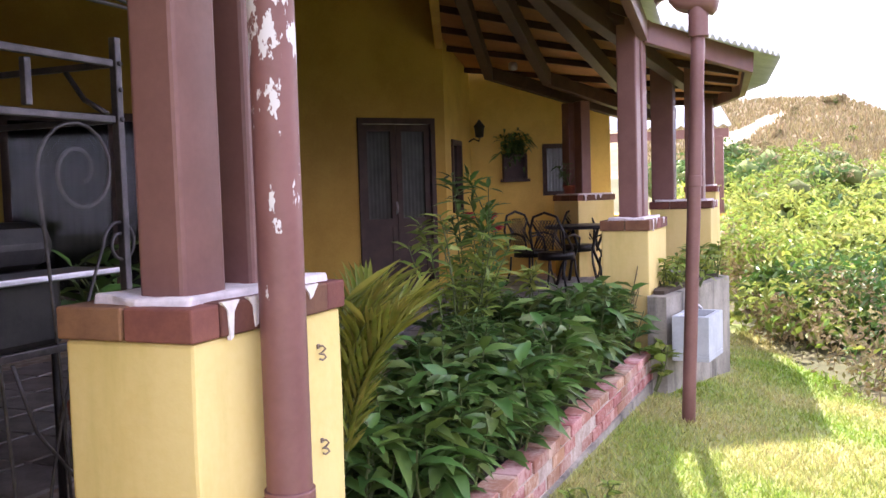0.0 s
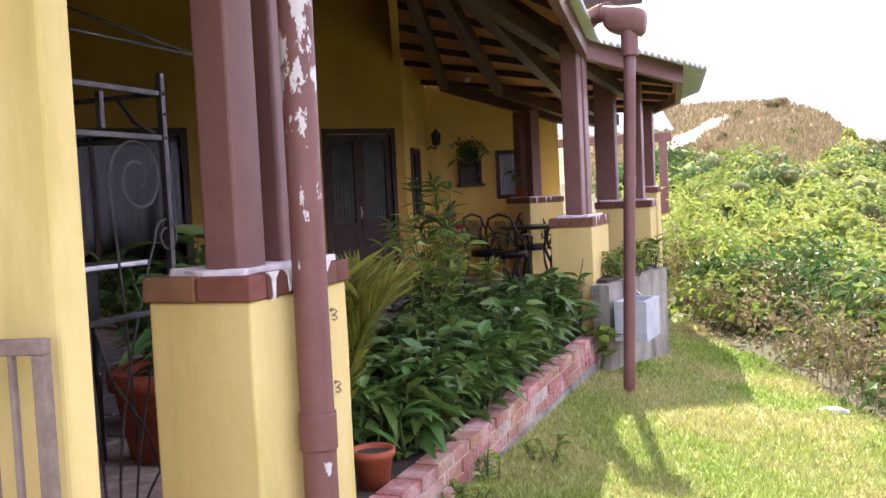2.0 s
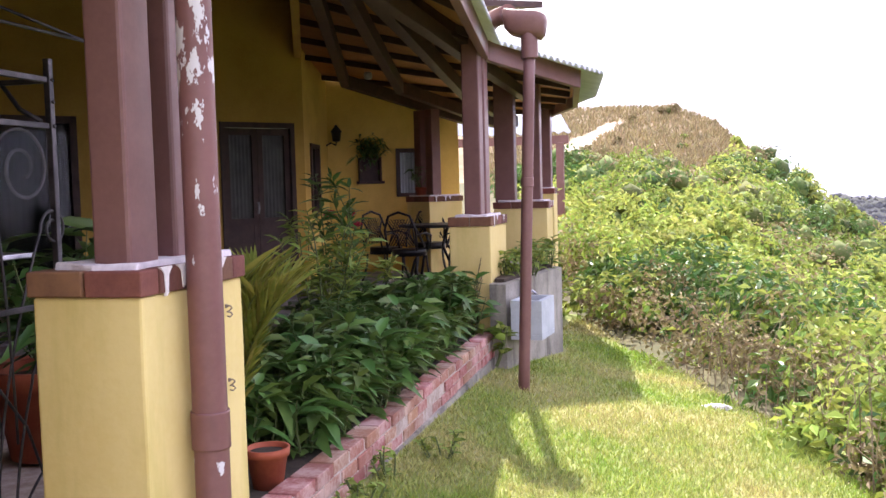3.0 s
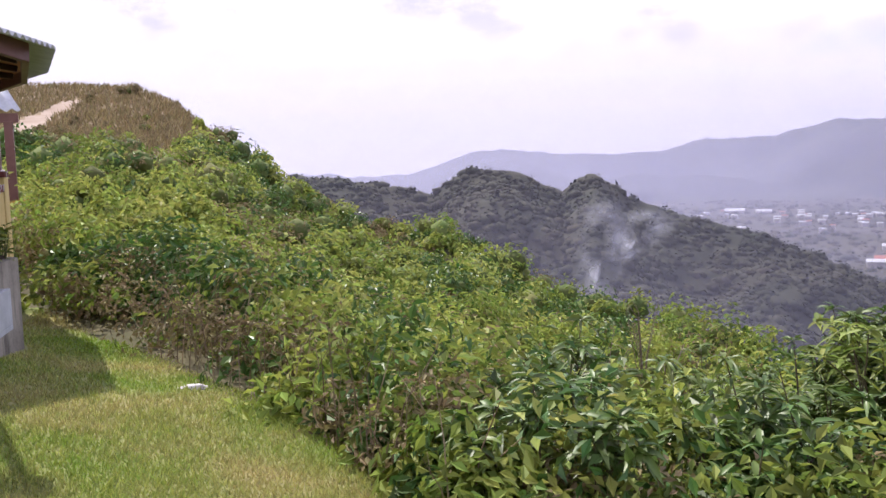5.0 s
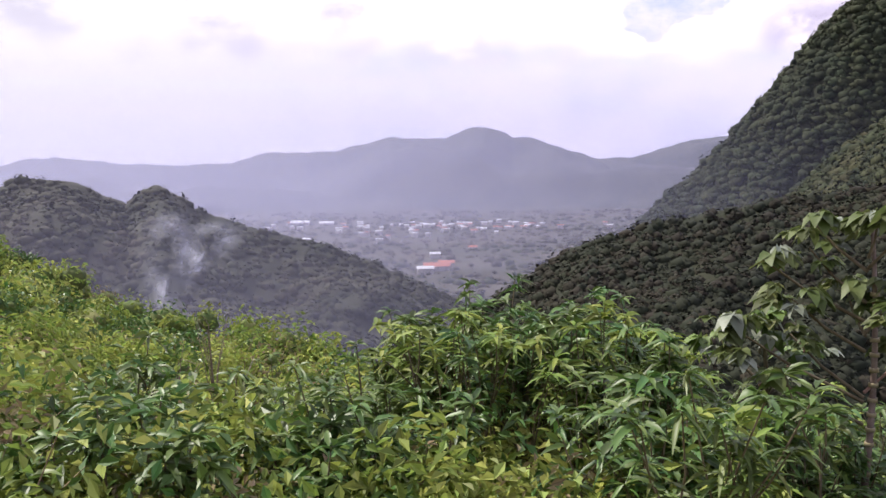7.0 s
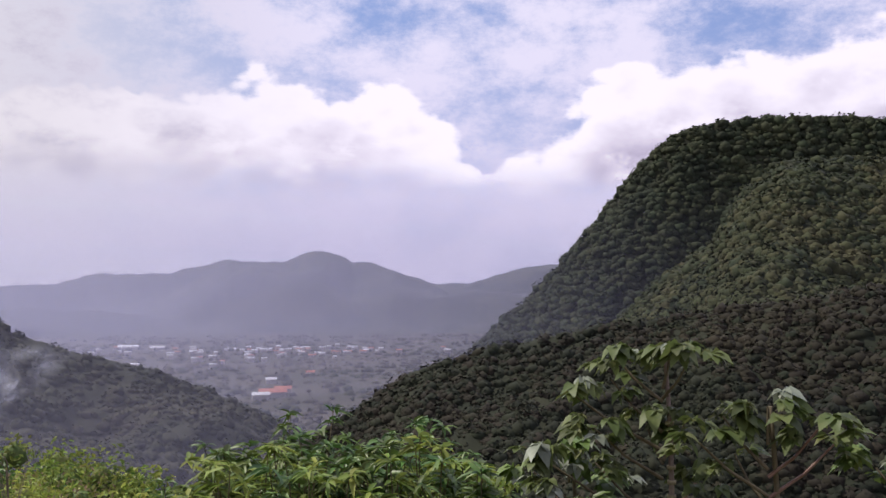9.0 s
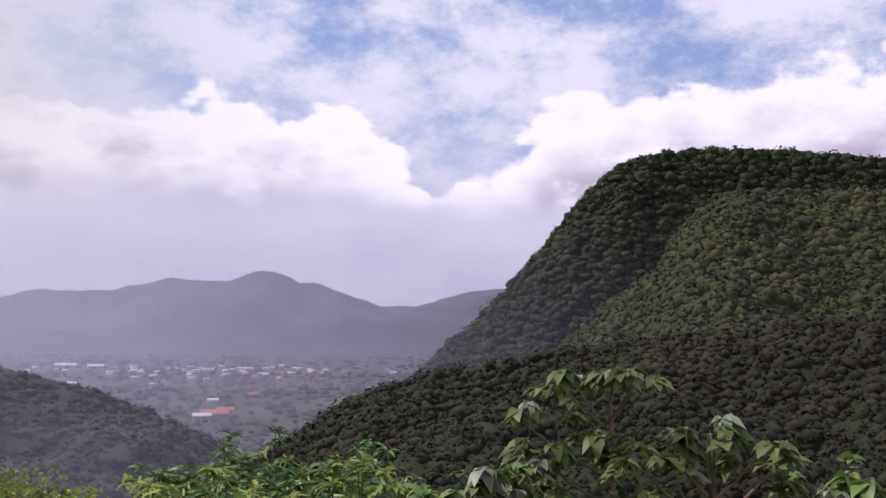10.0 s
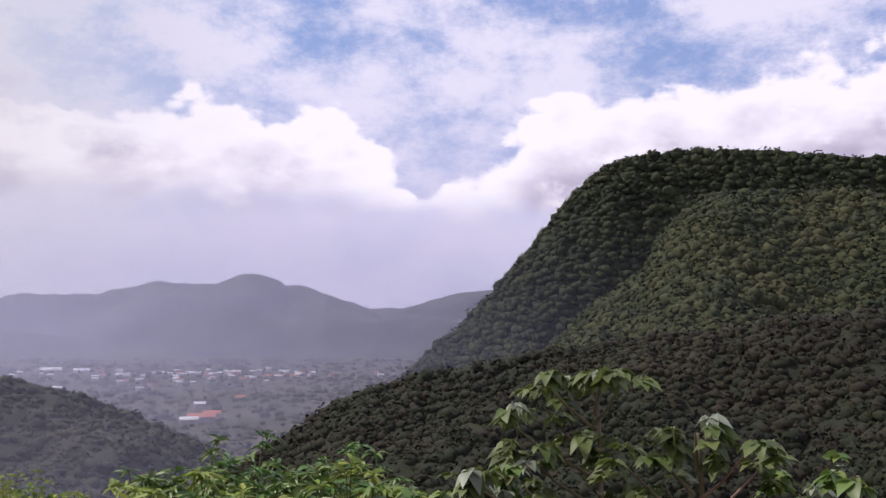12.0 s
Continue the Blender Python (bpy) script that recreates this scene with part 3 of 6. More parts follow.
def double_door():
    door = thing("door_1", "dark-stained double door with glazed upper panels", "door", kind="structure")
    bm = bmesh.new()
    for a, b, lo, hi in ((6.97, 7.03, FLOOR_Z, 2.54), (7.94, 8.0, FLOOR_Z, 2.54), (6.97, 8.0, 2.47, 2.54)):
        pts = [on_wall(D0, 40, a, 0.03), on_wall(D0, 40, b, 0.03), on_wall(D0, 40, b, -0.12), on_wall(D0, 40, a, -0.12)]
        prism(bm, [(p.x, p.y) for p in pts][::-1], lo, hi)
    bmesh.ops.recalc_face_normals(bm, faces=bm.faces)
    part("door_frame", bm, DARKWOOD, door)
    for s0 in (7.03, 7.487):
        s1 = s0 + 0.45
        bm = bmesh.new()
        for a, b, lo, hi, o in ((s0, s0 + 0.07, FLOOR_Z, 2.465, 0), (s1 - 0.07, s1, FLOOR_Z, 2.465, 0), (s0, s1, 2.38, 2.465, 0), (s0, s1, FLOOR_Z, FLOOR_Z + 0.2, 0),
                                (s0, s1, 1.22, 1.32, 0), (s0 + 0.07, s1 - 0.07, FLOOR_Z + 0.2, 1.22, -0.012)):
            pts = [on_wall(D0, 40, a, -0.02 + o), on_wall(D0, 40, b, -0.02 + o), on_wall(D0, 40, b, -0.06 + o / 2), on_wall(D0, 40, a, -0.06 + o / 2)]
            prism(bm, [(p.x, p.y) for p in pts][::-1], lo, hi)
        bmesh.ops.recalc_face_normals(bm, faces=bm.faces)
        leaf = part("door_leaf", bm, DARKWOOD, door)
        bm = bmesh.new()
        pts = [on_wall(D0, 40, s0 + 0.07, -0.03), on_wall(D0, 40, s1 - 0.07, -0.03), on_wall(D0, 40, s1 - 0.07, -0.036), on_wall(D0, 40, s0 + 0.07, -0.036)]
        prism(bm, [(p.x, p.y) for p in pts][::-1], 1.32, 2.38)
        part("pane", bm, GLASS, leaf).visible_shadow = False
        bm = bmesh.new()
        rows = [[], []]
        for i in range(25):
            p = on_wall(D0, 40, s0 + 0.04 + 0.37 * i / 24, -0.1 + 0.012 * math.sin(i * 1.9))
            rows[0].append(bm.verts.new((p.x, p.y, 1.2))), rows[1].append(bm.verts.new((p.x, p.y, 2.45)))
        for i in range(24):
            bm.faces.new((rows[0][i], rows[0][i + 1], rows[1][i + 1], rows[1][i])).smooth = True
        part("curtain", bm, CURTAIN, leaf)
    bm = bmesh.new()
    p, q = on_wall(D0, 40, 7.45, 0.03, 1.38), on_wall(D0, 40, 7.45, 0.03, 1.52)
    tube(bm, [p, (p + q) / 2 + Vector((0.02, -0.02, 0)), q], 0.014, 8)
    part("door_handle", bm, SILVER, door, "pale metal pull handle")


double_door()

# floor of the veranda, with its edge
bm = bmesh.new()
prism(bm, [(-2.0, 0.4), (-1.95, 8.0), (-1.9, 12.0), (-2.1, 15.0), (-9.5, 15.0), (-9.5, 0.4)], 0.0, FLOOR_Z - 0.02)
floor = setting("floor", bm, MORTAR, "grey flagstone veranda floor with pale joints", "floor")

# the tall yellow wall end beside the way in, and the walls that close the house behind
bm = bmesh.new()
box(bm, (-3.2, 1.68, -0.2), (-1.545, 1.78, 4.2), 0.012)
setting("wall_entrance", bm, PLINTH, "pale yellow rendered wall end beside the entrance", "wall")
bm = bmesh.new()
prism(bm, [(-9.7, 0.2), (-9.5, 0.2), (-9.5, 15.2), (-9.7, 15.2)], 0.0, 6.2)
setting("wall_far_side", bm, YELLOW_SHADED, "ochre rendered house wall", "wall")

# Three walls added only to block daylight, so the inside falls dark.
bm = bmesh.new()
prism(bm, [(-9.7, 0.1), (-3.2, 0.1), (-3.2, 0.3), (-9.7, 0.3)], 0.0, 6.2)
setting("light_block_rear", bm, YELLOW_SHADED, "unseen wall added behind the entrance to keep daylight out", "wall")
bm = bmesh.new()
prism(bm, [(-3.3, 0.3), (-3.1, 0.3), (-3.1, 1.68), (-3.3, 1.68)], 0.0, 4.2)
setting("light_block_entrance", bm, YELLOW_SHADED, "unseen wall added beside the entrance to keep daylight out", "wall")
bm = bmesh.new()
prism(bm, [(-2.3, 5.45), (-2.2, 5.4), (-4.72, 11.62), (-4.82, 11.62)], 3.4, 5.6)
bmesh.ops.recalc_face_normals(bm, faces=bm.faces)
setting("light_block_gable", bm, YELLOW_SHADED, "wall added above the low veranda roof to keep daylight out", "wall")

# ---- roofs ----
EAVE = [Vector(p) for p in ((-1.28, 5.4, 2.97), (-1.62, 8.3, 2.91), (-0.93, 9.6, 2.76), (-1.25, 12.6, 2.8), (-2.0, 15.2, 2.85))]
INNER = [Vector(p) for p in ((-2.2, 5.4, 3.65), (-3.39, 8.3, 3.6), (-4.72, 11.62, 3.52), (-5.02, 13.2, 3.32), (-3.1, 14.45, 2.8))]


def along(line, s):
    lengths = [(b - a).length for a, b in zip(line, line[1:])]
    d = s * sum(lengths)
    for a, b, n in zip(line, line[1:], lengths):
        if d <= n or b is line[-1]:
            return a.lerp(b, min(d / n, 1.0))
        d -= n


bm = bmesh.new()
cols = []
for i in range(41):
    a, b = along(EAVE, i / 40), along(INNER, i / 40)
    cols.append([bm.verts.new(a.lerp(b, k / 4) + Vector((0, 0, 0.0))) for k in range(5)] + [bm.verts.new(a.lerp(b, 1 - k / 4) + Vector((0, 0, 0.03))) for k in range(5)])
for p, q in zip(cols, cols[1:]):
    for k in range(10):
        bm.faces.new((p[k], p[(k + 1) % 10], q[(k + 1) % 10], q[k]))
bmesh.ops.recalc_face_normals(bm, faces=bm.faces)
setting("ceiling", bm, CEIL, "tan board ceiling between dark rafters", "ceiling")
frame_work = thing("roof_timbers", "dark-stained rafters and purlins under the veranda roof", "rafters")
for i in range(10):
    s = 0.03 + 0.94 * i / 9
    a, b = along(EAVE, s), along(INNER, s)
    bm = bmesh.new()
    beam(bm, a.lerp(b, 0.02) - Vector((0, 0, 0.04)), b - Vector((0, 0, 0.04)), 0.07, 0.07)
    part("rafter", bm, DARKWOOD, frame_work)
for k, h in ((0.14, 0.13), (0.4, 0.17), (0.66, 0.17), (0.88, 0.17)):
    a, b, c = (along(EAVE, q).lerp(along(INNER, q), k) - Vector((0, 0, 0.15)) for q in (0.3, 0.72, 1.0))
    back = (a - b).normalized()
    while a.x > -2.1 - 0.405 * (a.y - 5.4) and a.y > 5.6:
        a = a + 0.05 * back
    for p, q in ((a, b), (b, c)):
        bm = bmesh.new()
        beam(bm, p, q, 0.11, h)
        part("purlin", bm, DARKWOOD, frame_work)
bm = bmesh.new()
beam(bm, (-1.74, 8.0, 2.98), (-2.42, 6.1, 3.34), 0.12, 0.26)
part("hip_beam", bm, DARKWOOD, frame_work)

fascia = thing("fascia", "maroon-painted eave beam along the veranda roof", "eave beam")
for a, b, h in ((EAVE[0], EAVE[1], 0.17), (EAVE[1], EAVE[2], 0.19), (EAVE[2], EAVE[3], 0.15), (EAVE[3], EAVE[4], 0.15)):
    bm = bmesh.new()
    w = (b - a).normalized()
    beam(bm, a - Vector((0, 0, 0.06)) - 0.02 * w, b - Vector((0, 0, 0.06)) + 0.02 * w, 0.07, h, 0.006)
    part("fascia_board", bm, MAROON, fascia)
bm = bmesh.new()
beam(bm, (-0.95, -0.6, 2.93), EAVE[0] - Vector((0, 0, 0.06)), 0.07, 0.17, 0.006)
part("fascia_board", bm, MAROON, fascia)


def corrugated(name, low, high, label, over=0.13, lift=0.055, pitch=0.085):
    """Corrugated sheets from the eave line low up to the line high."""
    length = sum((b - a).length for a, b in zip(low, low[1:]))
    n = int(length / pitch * 8)
    bm = bmesh.new()
    rows = []
    for i in range(n + 1):
        s = i / n
        a, b = along(low, s), along(high, s)
        out = (a - b)
        out = out.normalized()
        wave = 0.02 * math.sin(2 * math.pi * s * length / pitch)
        ends = [a + out * (over + 0.13 * min(max((s - 0.3) / 0.1, 0), 1)), a.lerp(b, 0.5), b]
        rows.append([bm.verts.new(p + Vector((0, 0, lift + wave))) for p in ends] + [bm.verts.new(p + Vector((0, 0, lift + wave - 0.006))) for p in ends[::-1]])
    for p, q in zip(rows, rows[1:]):
        for k in range(6):
            f = bm.faces.new((p[k], p[(k + 1) % 6], q[(k + 1) % 6], q[k]))
            f.smooth = k in (0, 1, 3, 4)
    bmesh.ops.recalc_face_normals(bm, faces=bm.faces)
    return setting(name, bm, SHEET, label, "roof")


corrugated("roof", EAVE, INNER, "grey corrugated metal sheets over the veranda", 0.15)
bm = bmesh.new()
high = [(-1.0, -0.6, 2.99), (-1.3, 5.4, 3.02), (-2.36, 5.4, 3.72), (-4.72, 11.62, 5.25), (-9.6, 11.62, 6.3), (-9.6, -0.6, 6.3)]
low_v = [bm.verts.new(p) for p in high]
top_v = [bm.verts.new((p[0], p[1], p[2] + 0.12)) for p in high]
bm.faces.new(low_v), bm.faces.new(top_v[::-1])
for i in range(6):
    bm.faces.new((low_v[i], low_v[(i + 1) % 6], top_v[(i + 1) % 6], top_v[i]))
bmesh.ops.recalc_face_normals(bm, faces=bm.faces)
setting("roof_entrance", bm, DARKWOOD, "dark boarded roof over the tall part of the house", "roof")
bm = bmesh.new()
prism(bm, [(-4.9, 11.7), (-3.0, 14.6), (-2.0, 15.2), (-9.6, 15.2), (-9.6, 11.7)], 4.5, 4.6)
setting("roof_back", bm, DARKWOOD, "boarded roof over the rear rooms", "roof")


# ---- pillars and posts ----

def pillar(at, wide, deep, z0, z1, posts, turn=0.0, post_top=3.0, tall_cap=0.08, label="yellow rendered pillar with a brick cap and paired maroon posts"):
    """A rendered plinth with a course of bricks on top, and the posts that stand on it (x, y, wide, deep in its own plan)."""
    ob = thing("veranda_pillar", label, "pillar", (at[0], at[1], 0), turn, "veranda pillars")
    bm = bmesh.new()
    box(bm, (0, 0, z0), (wide, deep, z1), 0.01)
    bmesh.ops.subdivide_edges(bm, edges=[e for e in bm.edges if e.calc_length() > 0.3], cuts=5, use_grid_fill=True)
    for v in bm.verts:
        v.co += 0.004 * Vector((noise.noise(v.co * 5), noise.noise(v.co * 5 + Vector((9, 0, 0))), 0))
    part("plinth", bm, PLINTH, ob)
    bm = bmesh.new()
    box(bm, (0.012, 0.012, z1), (wide - 0.012, deep - 0.012, z1 + tall_cap - 0.003), 0.0)
    part("mortar_bed", bm, MORTAR, ob)
    over = 0.014

    def brick(lo, hi):
        bm = bmesh.new()
        box(bm, lo, hi, 0.006)
        part("brick", bm, CAPBRICK, ob)
    for y0 in (-over, deep - 0.1 + over):
        n = max(1, round(wide / 0.2))
        w = (wide + 2 * over) / n
        for i in range(n):
            brick((-over + i * w + 0.004, y0, z1 + 0.002), (-over + (i + 1) * w - 0.004, y0 + 0.1, z1 + tall_cap))
    n = max(1, round((deep - 0.2) / 0.2))
    w = (deep - 0.2 + 2 * over) / n
    for x0 in (-over, wide - 0.1 + over):
        for i in range(n):
            brick((x0, 0.1 - over + i * w + 0.004, z1 + 0.002), (x0 + 0.1, 0.1 - over + (i + 1) * w - 0.004, z1 + tall_cap))
    bm = bmesh.new()
    box(bm, (0.03, 0.03, z1 + tall_cap - 0.01), (wide - 0.03, deep - 0.03, z1 + tall_cap + 0.02), 0.008)
    bmesh.ops.subdivide_edges(bm, edges=bm.edges[:], cuts=4, use_grid_fill=True)
    for v in bm.verts:
        v.co += 0.03 * noise.noise(v.co * 9) * Vector((1, 1, 0.25))
    part("grout", bm, WHITEGROUT, ob, "rough white grout smeared round the post feet")
    # drips of white grout down the brick course
    for k in range(3):
        bm = bmesh.new()
        q, long = rng.uniform(0.06, deep - 0.06), rng.uniform(0.02, 0.075)
        if k == 0:
            q, long = 0.12, 0.085
        tall = z1 + tall_cap + 0.004
        outline = [(q - 0.035, tall), (q + 0.035, tall), (q + 0.012, tall - 0.025), (q + 0.006, tall - long), (q - 0.006, tall - long - 0.006), (q - 0.012, tall - 0.022)]
        front, rear = [bm.verts.new((wide + over + 0.004, a, b)) for a, b in outline], [bm.verts.new((wide + over - 0.006, a, b)) for a, b in outline]
        bm.faces.new(front), bm.faces.new(rear[::-1])
        for i in range(6):
            bm.faces.new((front[i - 1], rear[i - 1], rear[i], front[i]))
        bmesh.ops.recalc_face_normals(bm, faces=bm.faces)
        part("grout_drip", bm, WHITEGROUT, ob)
    for x, y, w, d in posts:
        bm = bmesh.new()
        box(bm, (x, y, z1 + tall_cap), (x + w, y + d, post_top), 0.012)
        part("post", bm, MAROON, ob, "maroon-painted square post")
    return ob


near = pillar((-1.89, 2.44), 0.37, 0.66, -0.1, 1.31, [(0.175, 0.06, 0.128, 0.165), (0.165, 0.345, 0.13, 0.12)], post_top=3.0)
pillar((-1.88, 7.85), 0.36, 0.78, -0.3, 1.29, [(0.115, 0.1, 0.15, 0.17), (0.115, 0.35, 0.15, 0.18)], post_top=2.9)
pillar((-2.08, 11.0), 0.64, 0.5, -0.5, 1.37, [(0.0, 0.1, 0.24, 0.2), (0.36, 0.1, 0.19, 0.2)], post_top=2.92, label="yellow rendered pillar with a brick cap beside the planter")
pillar((-2.15, 14.0), 0.42, 0.4, -0.8, 1.52, [(0.15, 0.1, 0.22, 0.2)], post_top=2.85, label="yellow rendered pillar at the far corner of the veranda")
pillar((-3.86, 13.45), 0.55, 0.62, 0.3, 1.45, [(0.08, 0.1, 0.16, 0.16), (0.33, 0.12, 0.16, 0.16)], -38, 2.8, label="low yellow pillar with a brick cap and paired posts behind the table")

# hooks on the near pillar
for z in (0.94, 1.2):
    hook = thing("wall_hook", "rusty iron hook screwed into the yellow pillar", "hook", (-1.519, 2.97, z), group="hooks on the pillar")
    bm = bmesh.new()
    tube(bm, [(0.0, 0, 0.02), (0.012, 0.004, 0.021), (0.018, 0.008, 0.013), (0.012, 0.0, 0.004), (0.006, -0.007, 0.001), (0.014, 0.006, -0.003), (0.019, 0.008, -0.011), (0.012, 0.001, -0.018), (0.006, -0.006, -0.014)], 0.0028, 6)
    part("hook_wire", bm, RUSTIRON, hook)
    bm = bmesh.new()
    box(bm, (-0.003, -0.006, 0.013), (0.003, 0.006, 0.026), 0.0015)
    part("plate", bm, RUSTIRON, hook)


# ---- downpipes ----
def downpipe(x, y, r, z0, z1, joints, mat, lean, label):
    ob = thing("downpipe", label, "downpipe", (x, y, 0))
    bm = bmesh.new()
    tube(bm, [(lean * (z - z0), 0, z) for z in np.linspace(z0, z1, 8)], r, 24)
    part("pipe", bm, mat, ob)
    for z, h, grow in joints:
        bm = bmesh.new()
        q = lean * (z - z0)
        tube(bm, [(q, 0, z - h / 2), (q, 0, z - h / 2 + 0.006), (q, 0, z + h / 2 - 0.006), (q, 0, z + h / 2)], r + grow, 24)
        part("collar", bm, mat, ob)
    return ob


downpipe(-1.447, 2.69, 0.056, -0.1, 3.0, [(0.86, 0.12, 0.006), (2.33, 0.09, 0.008)], PEEL, 0.0, "thick maroon downpipe with white paint peeling off")
downpipe(-1.125, 6.98, 0.044, -0.1, 2.78, [(2.66, 0.19, 0.02), (1.65, 0.07, 0.005)], MAROON, 0.037, "slim maroon downpipe from the eave to the lawn")
gutter = thing("valley_gutter", "maroon rain outlet bent over the eave", "gutter")
bm = bmesh.new()
rows = []
for z, grow in ((2.735, 0.72), (2.77, 0.9), (2.86, 1.0), (2.905, 0.98), (2.915, 0.9)):
    rows.append([bm.verts.new((-1.06 + grow * (0.165 * math.copysign(abs(math.cos(a)) ** 0.5, math.cos(a))), 7.02 + grow * 0.13 * math.copysign(abs(math.sin(a)) ** 0.5, math.sin(a)), z + 0.05 * math.cos(a) * -0.6))
                 for a in [2 * math.pi * k / 28 for k in range(28)]])
for p, q in zip(rows, rows[1:]):
    for k in range(28):
        bm.faces.new((p[k], p[(k + 1) % 28], q[(k + 1) % 28], q[k])).smooth = True
bm.faces.new(rows[0][::-1]), bm.faces.new(rows[-1])
part("hopper", bm, MAROON, gutter, "flared maroon rain hopper")
bm = bmesh.new()
tube(bm, [(-1.6, 8.25, 3.02), (-1.4, 7.6, 2.99), (-1.2, 7.1, 2.93)], 0.07, 12)
part("trough", bm, MAROON, gutter)

# ---- the far canopy ----
canopy = thing("lean_to_canopy", "small corrugated metal canopy on dark posts behind the veranda", "canopy")
bm = bmesh.new()
rows = []
for i in range(121):
    x = -6.3 + 3.75 * i / 120
    w = 0.035 * math.sin(2 * math.pi * i / 8)
    rows.append([bm.verts.new((x, 24.4, 3.05 + w)), bm.verts.new((x - 1.2, 27, 4.9 + w)), bm.verts.new((x - 1.2, 27, 4.88 + w)), bm.verts.new((x, 24.4, 3.03 + w))])
for p, q in zip(rows, rows[1:]):
    for k in range(4):
        bm.faces.new((p[k], p[(k + 1) % 4], q[(k + 1) % 4], q[k])).smooth = True
bmesh.ops.recalc_face_normals(bm, faces=bm.faces)
part("sheet", bm, SHEET, canopy)
bm = bmesh.new()
beam(bm, (-6.2, 24.5, 2.86), (-2.62, 24.5, 2.86), 0.08, 0.22)
part("eave_beam", bm, MAROON, canopy)
for x in (-5.9, -4.3, -2.95):
    bm = bmesh.new()
    box(bm, (x, 24.45, -2.5), (x + 0.2, 24.6, 2.78), 0.01)
    part("post", bm, MAROON, canopy)
bm = bmesh.new()
prism(bm, [(-6.2, 24.3), (-2.6, 24.3), (-2.6, 26.8), (-6.2, 26.8)], -3, 0.9)
part("base_wall", bm, YELLOW_SHADED, canopy)

# ---- brick edging, planter and basin ----
edging = thing("brick_edging", "low weathered red brick wall edging the flower bed", "brick wall", (-1.49, 3.1, 0))
bm = bmesh.new()
box(bm, (-0.12, 0.0, -0.2), (-0.008, 4.75, 0.385), 0.0)
part("mortar_core", bm, MORTAR, edging)
bm = bmesh.new()
prism(bm, [(-0.13, 0.0), (0.012, 0.0), (0.012, 4.75), (-0.13, 4.75)], -0.3, 0.185)
part("footing", bm, PLANTERM, edging, "pale crumbling render below the bricks")
for row in range(3):
    z = 0.19 + row * 0.072
    y = 0.0 if row % 2 else -0.1
    while y < 4.7:
        a, b = max(y, 0.0), min(y + 0.215, 4.74)
        if b - a > 0.04:
            bm = bmesh.new()
            j = rng.uniform(-0.009, 0.006)
            box(bm, (-0.125, a + 0.005, z), (0.0 + j, b - 0.005, z + 0.062 + rng.uniform(-0.002, 0.003)), 0.005)
            part("brick", bm, BRICK, edging)
        y += 0.222
bm = bmesh.new()
prism(bm, [(-2.0, 3.0), (-1.6, 3.0), (-1.6, 7.86), (-2.95, 7.86), (-2.6, 6.0), (-2.0, 4.2)], 0.1, 0.37)
setting("flower_bed", bm, SOIL, "dark soil of the planted bed behind the bricks", "soil")

planter = thing("concrete_planter", "stained concrete planter wall below the veranda, streaked with grime", "planter")
outline = [(-1.52, 7.75), (-1.38, 7.75), (-1.11, 9.5), (-1.5, 9.9), (-1.75, 9.0)]
bm = bmesh.new()
prism(bm, outline, -0.6, 0.80)
bmesh.ops.recalc_face_normals(bm, faces=bm.faces)
part("wall", bm, PLANTERM, planter)
bm = bmesh.new()
prism(bm, [(-1.50, 7.9), (-1.42, 7.9), (-1.2, 9.45), (-1.5, 9.75), (-1.68, 9.0)], 0.802, 0.83)
bmesh.ops.recalc_face_normals(bm, faces=bm.faces)
part("soil", bm, SOIL, planter)
bm = bmesh.new()
prism(bm, [(-2.0, 9.0), (-1.5, 8.5), (-1.45, 11.0), (-2.0, 11.0)], -0.6, 0.75)
part("rear_wall", bm, PLANTERM, planter)

basin = thing("wash_basin", "grey concrete wash basin hung on the planter wall", "basin", (-1.335, 7.7, 0), -6)
bm = bmesh.new()
for lo, hi in (((0, 0, 0.34), (0.27, 0.45, 0.38)), ((0, 0, 0.38), (0.27, 0.04, 0.67)), ((0, 0.41, 0.38), (0.27, 0.45, 0.67)), ((0, 0.04, 0.38), (0.04, 0.41, 0.67)), ((0.23, 0.04, 0.38), (0.27, 0.41, 0.67))):
    box(bm, lo, hi, 0.004)
part("bowl", bm, GREY, basin)
bm = bmesh.new()
tube(bm, [(0.02, 0.3, 0.7), (0.12, 0.3, 0.72), (0.15, 0.3, 0.69)], 0.012, 8)
part("tap", bm, SILVER, basin)


# ---- plants ----
def unit(v):
    return v / np.maximum(np.linalg.norm(v, axis=-1, keepdims=True), 1e-9)


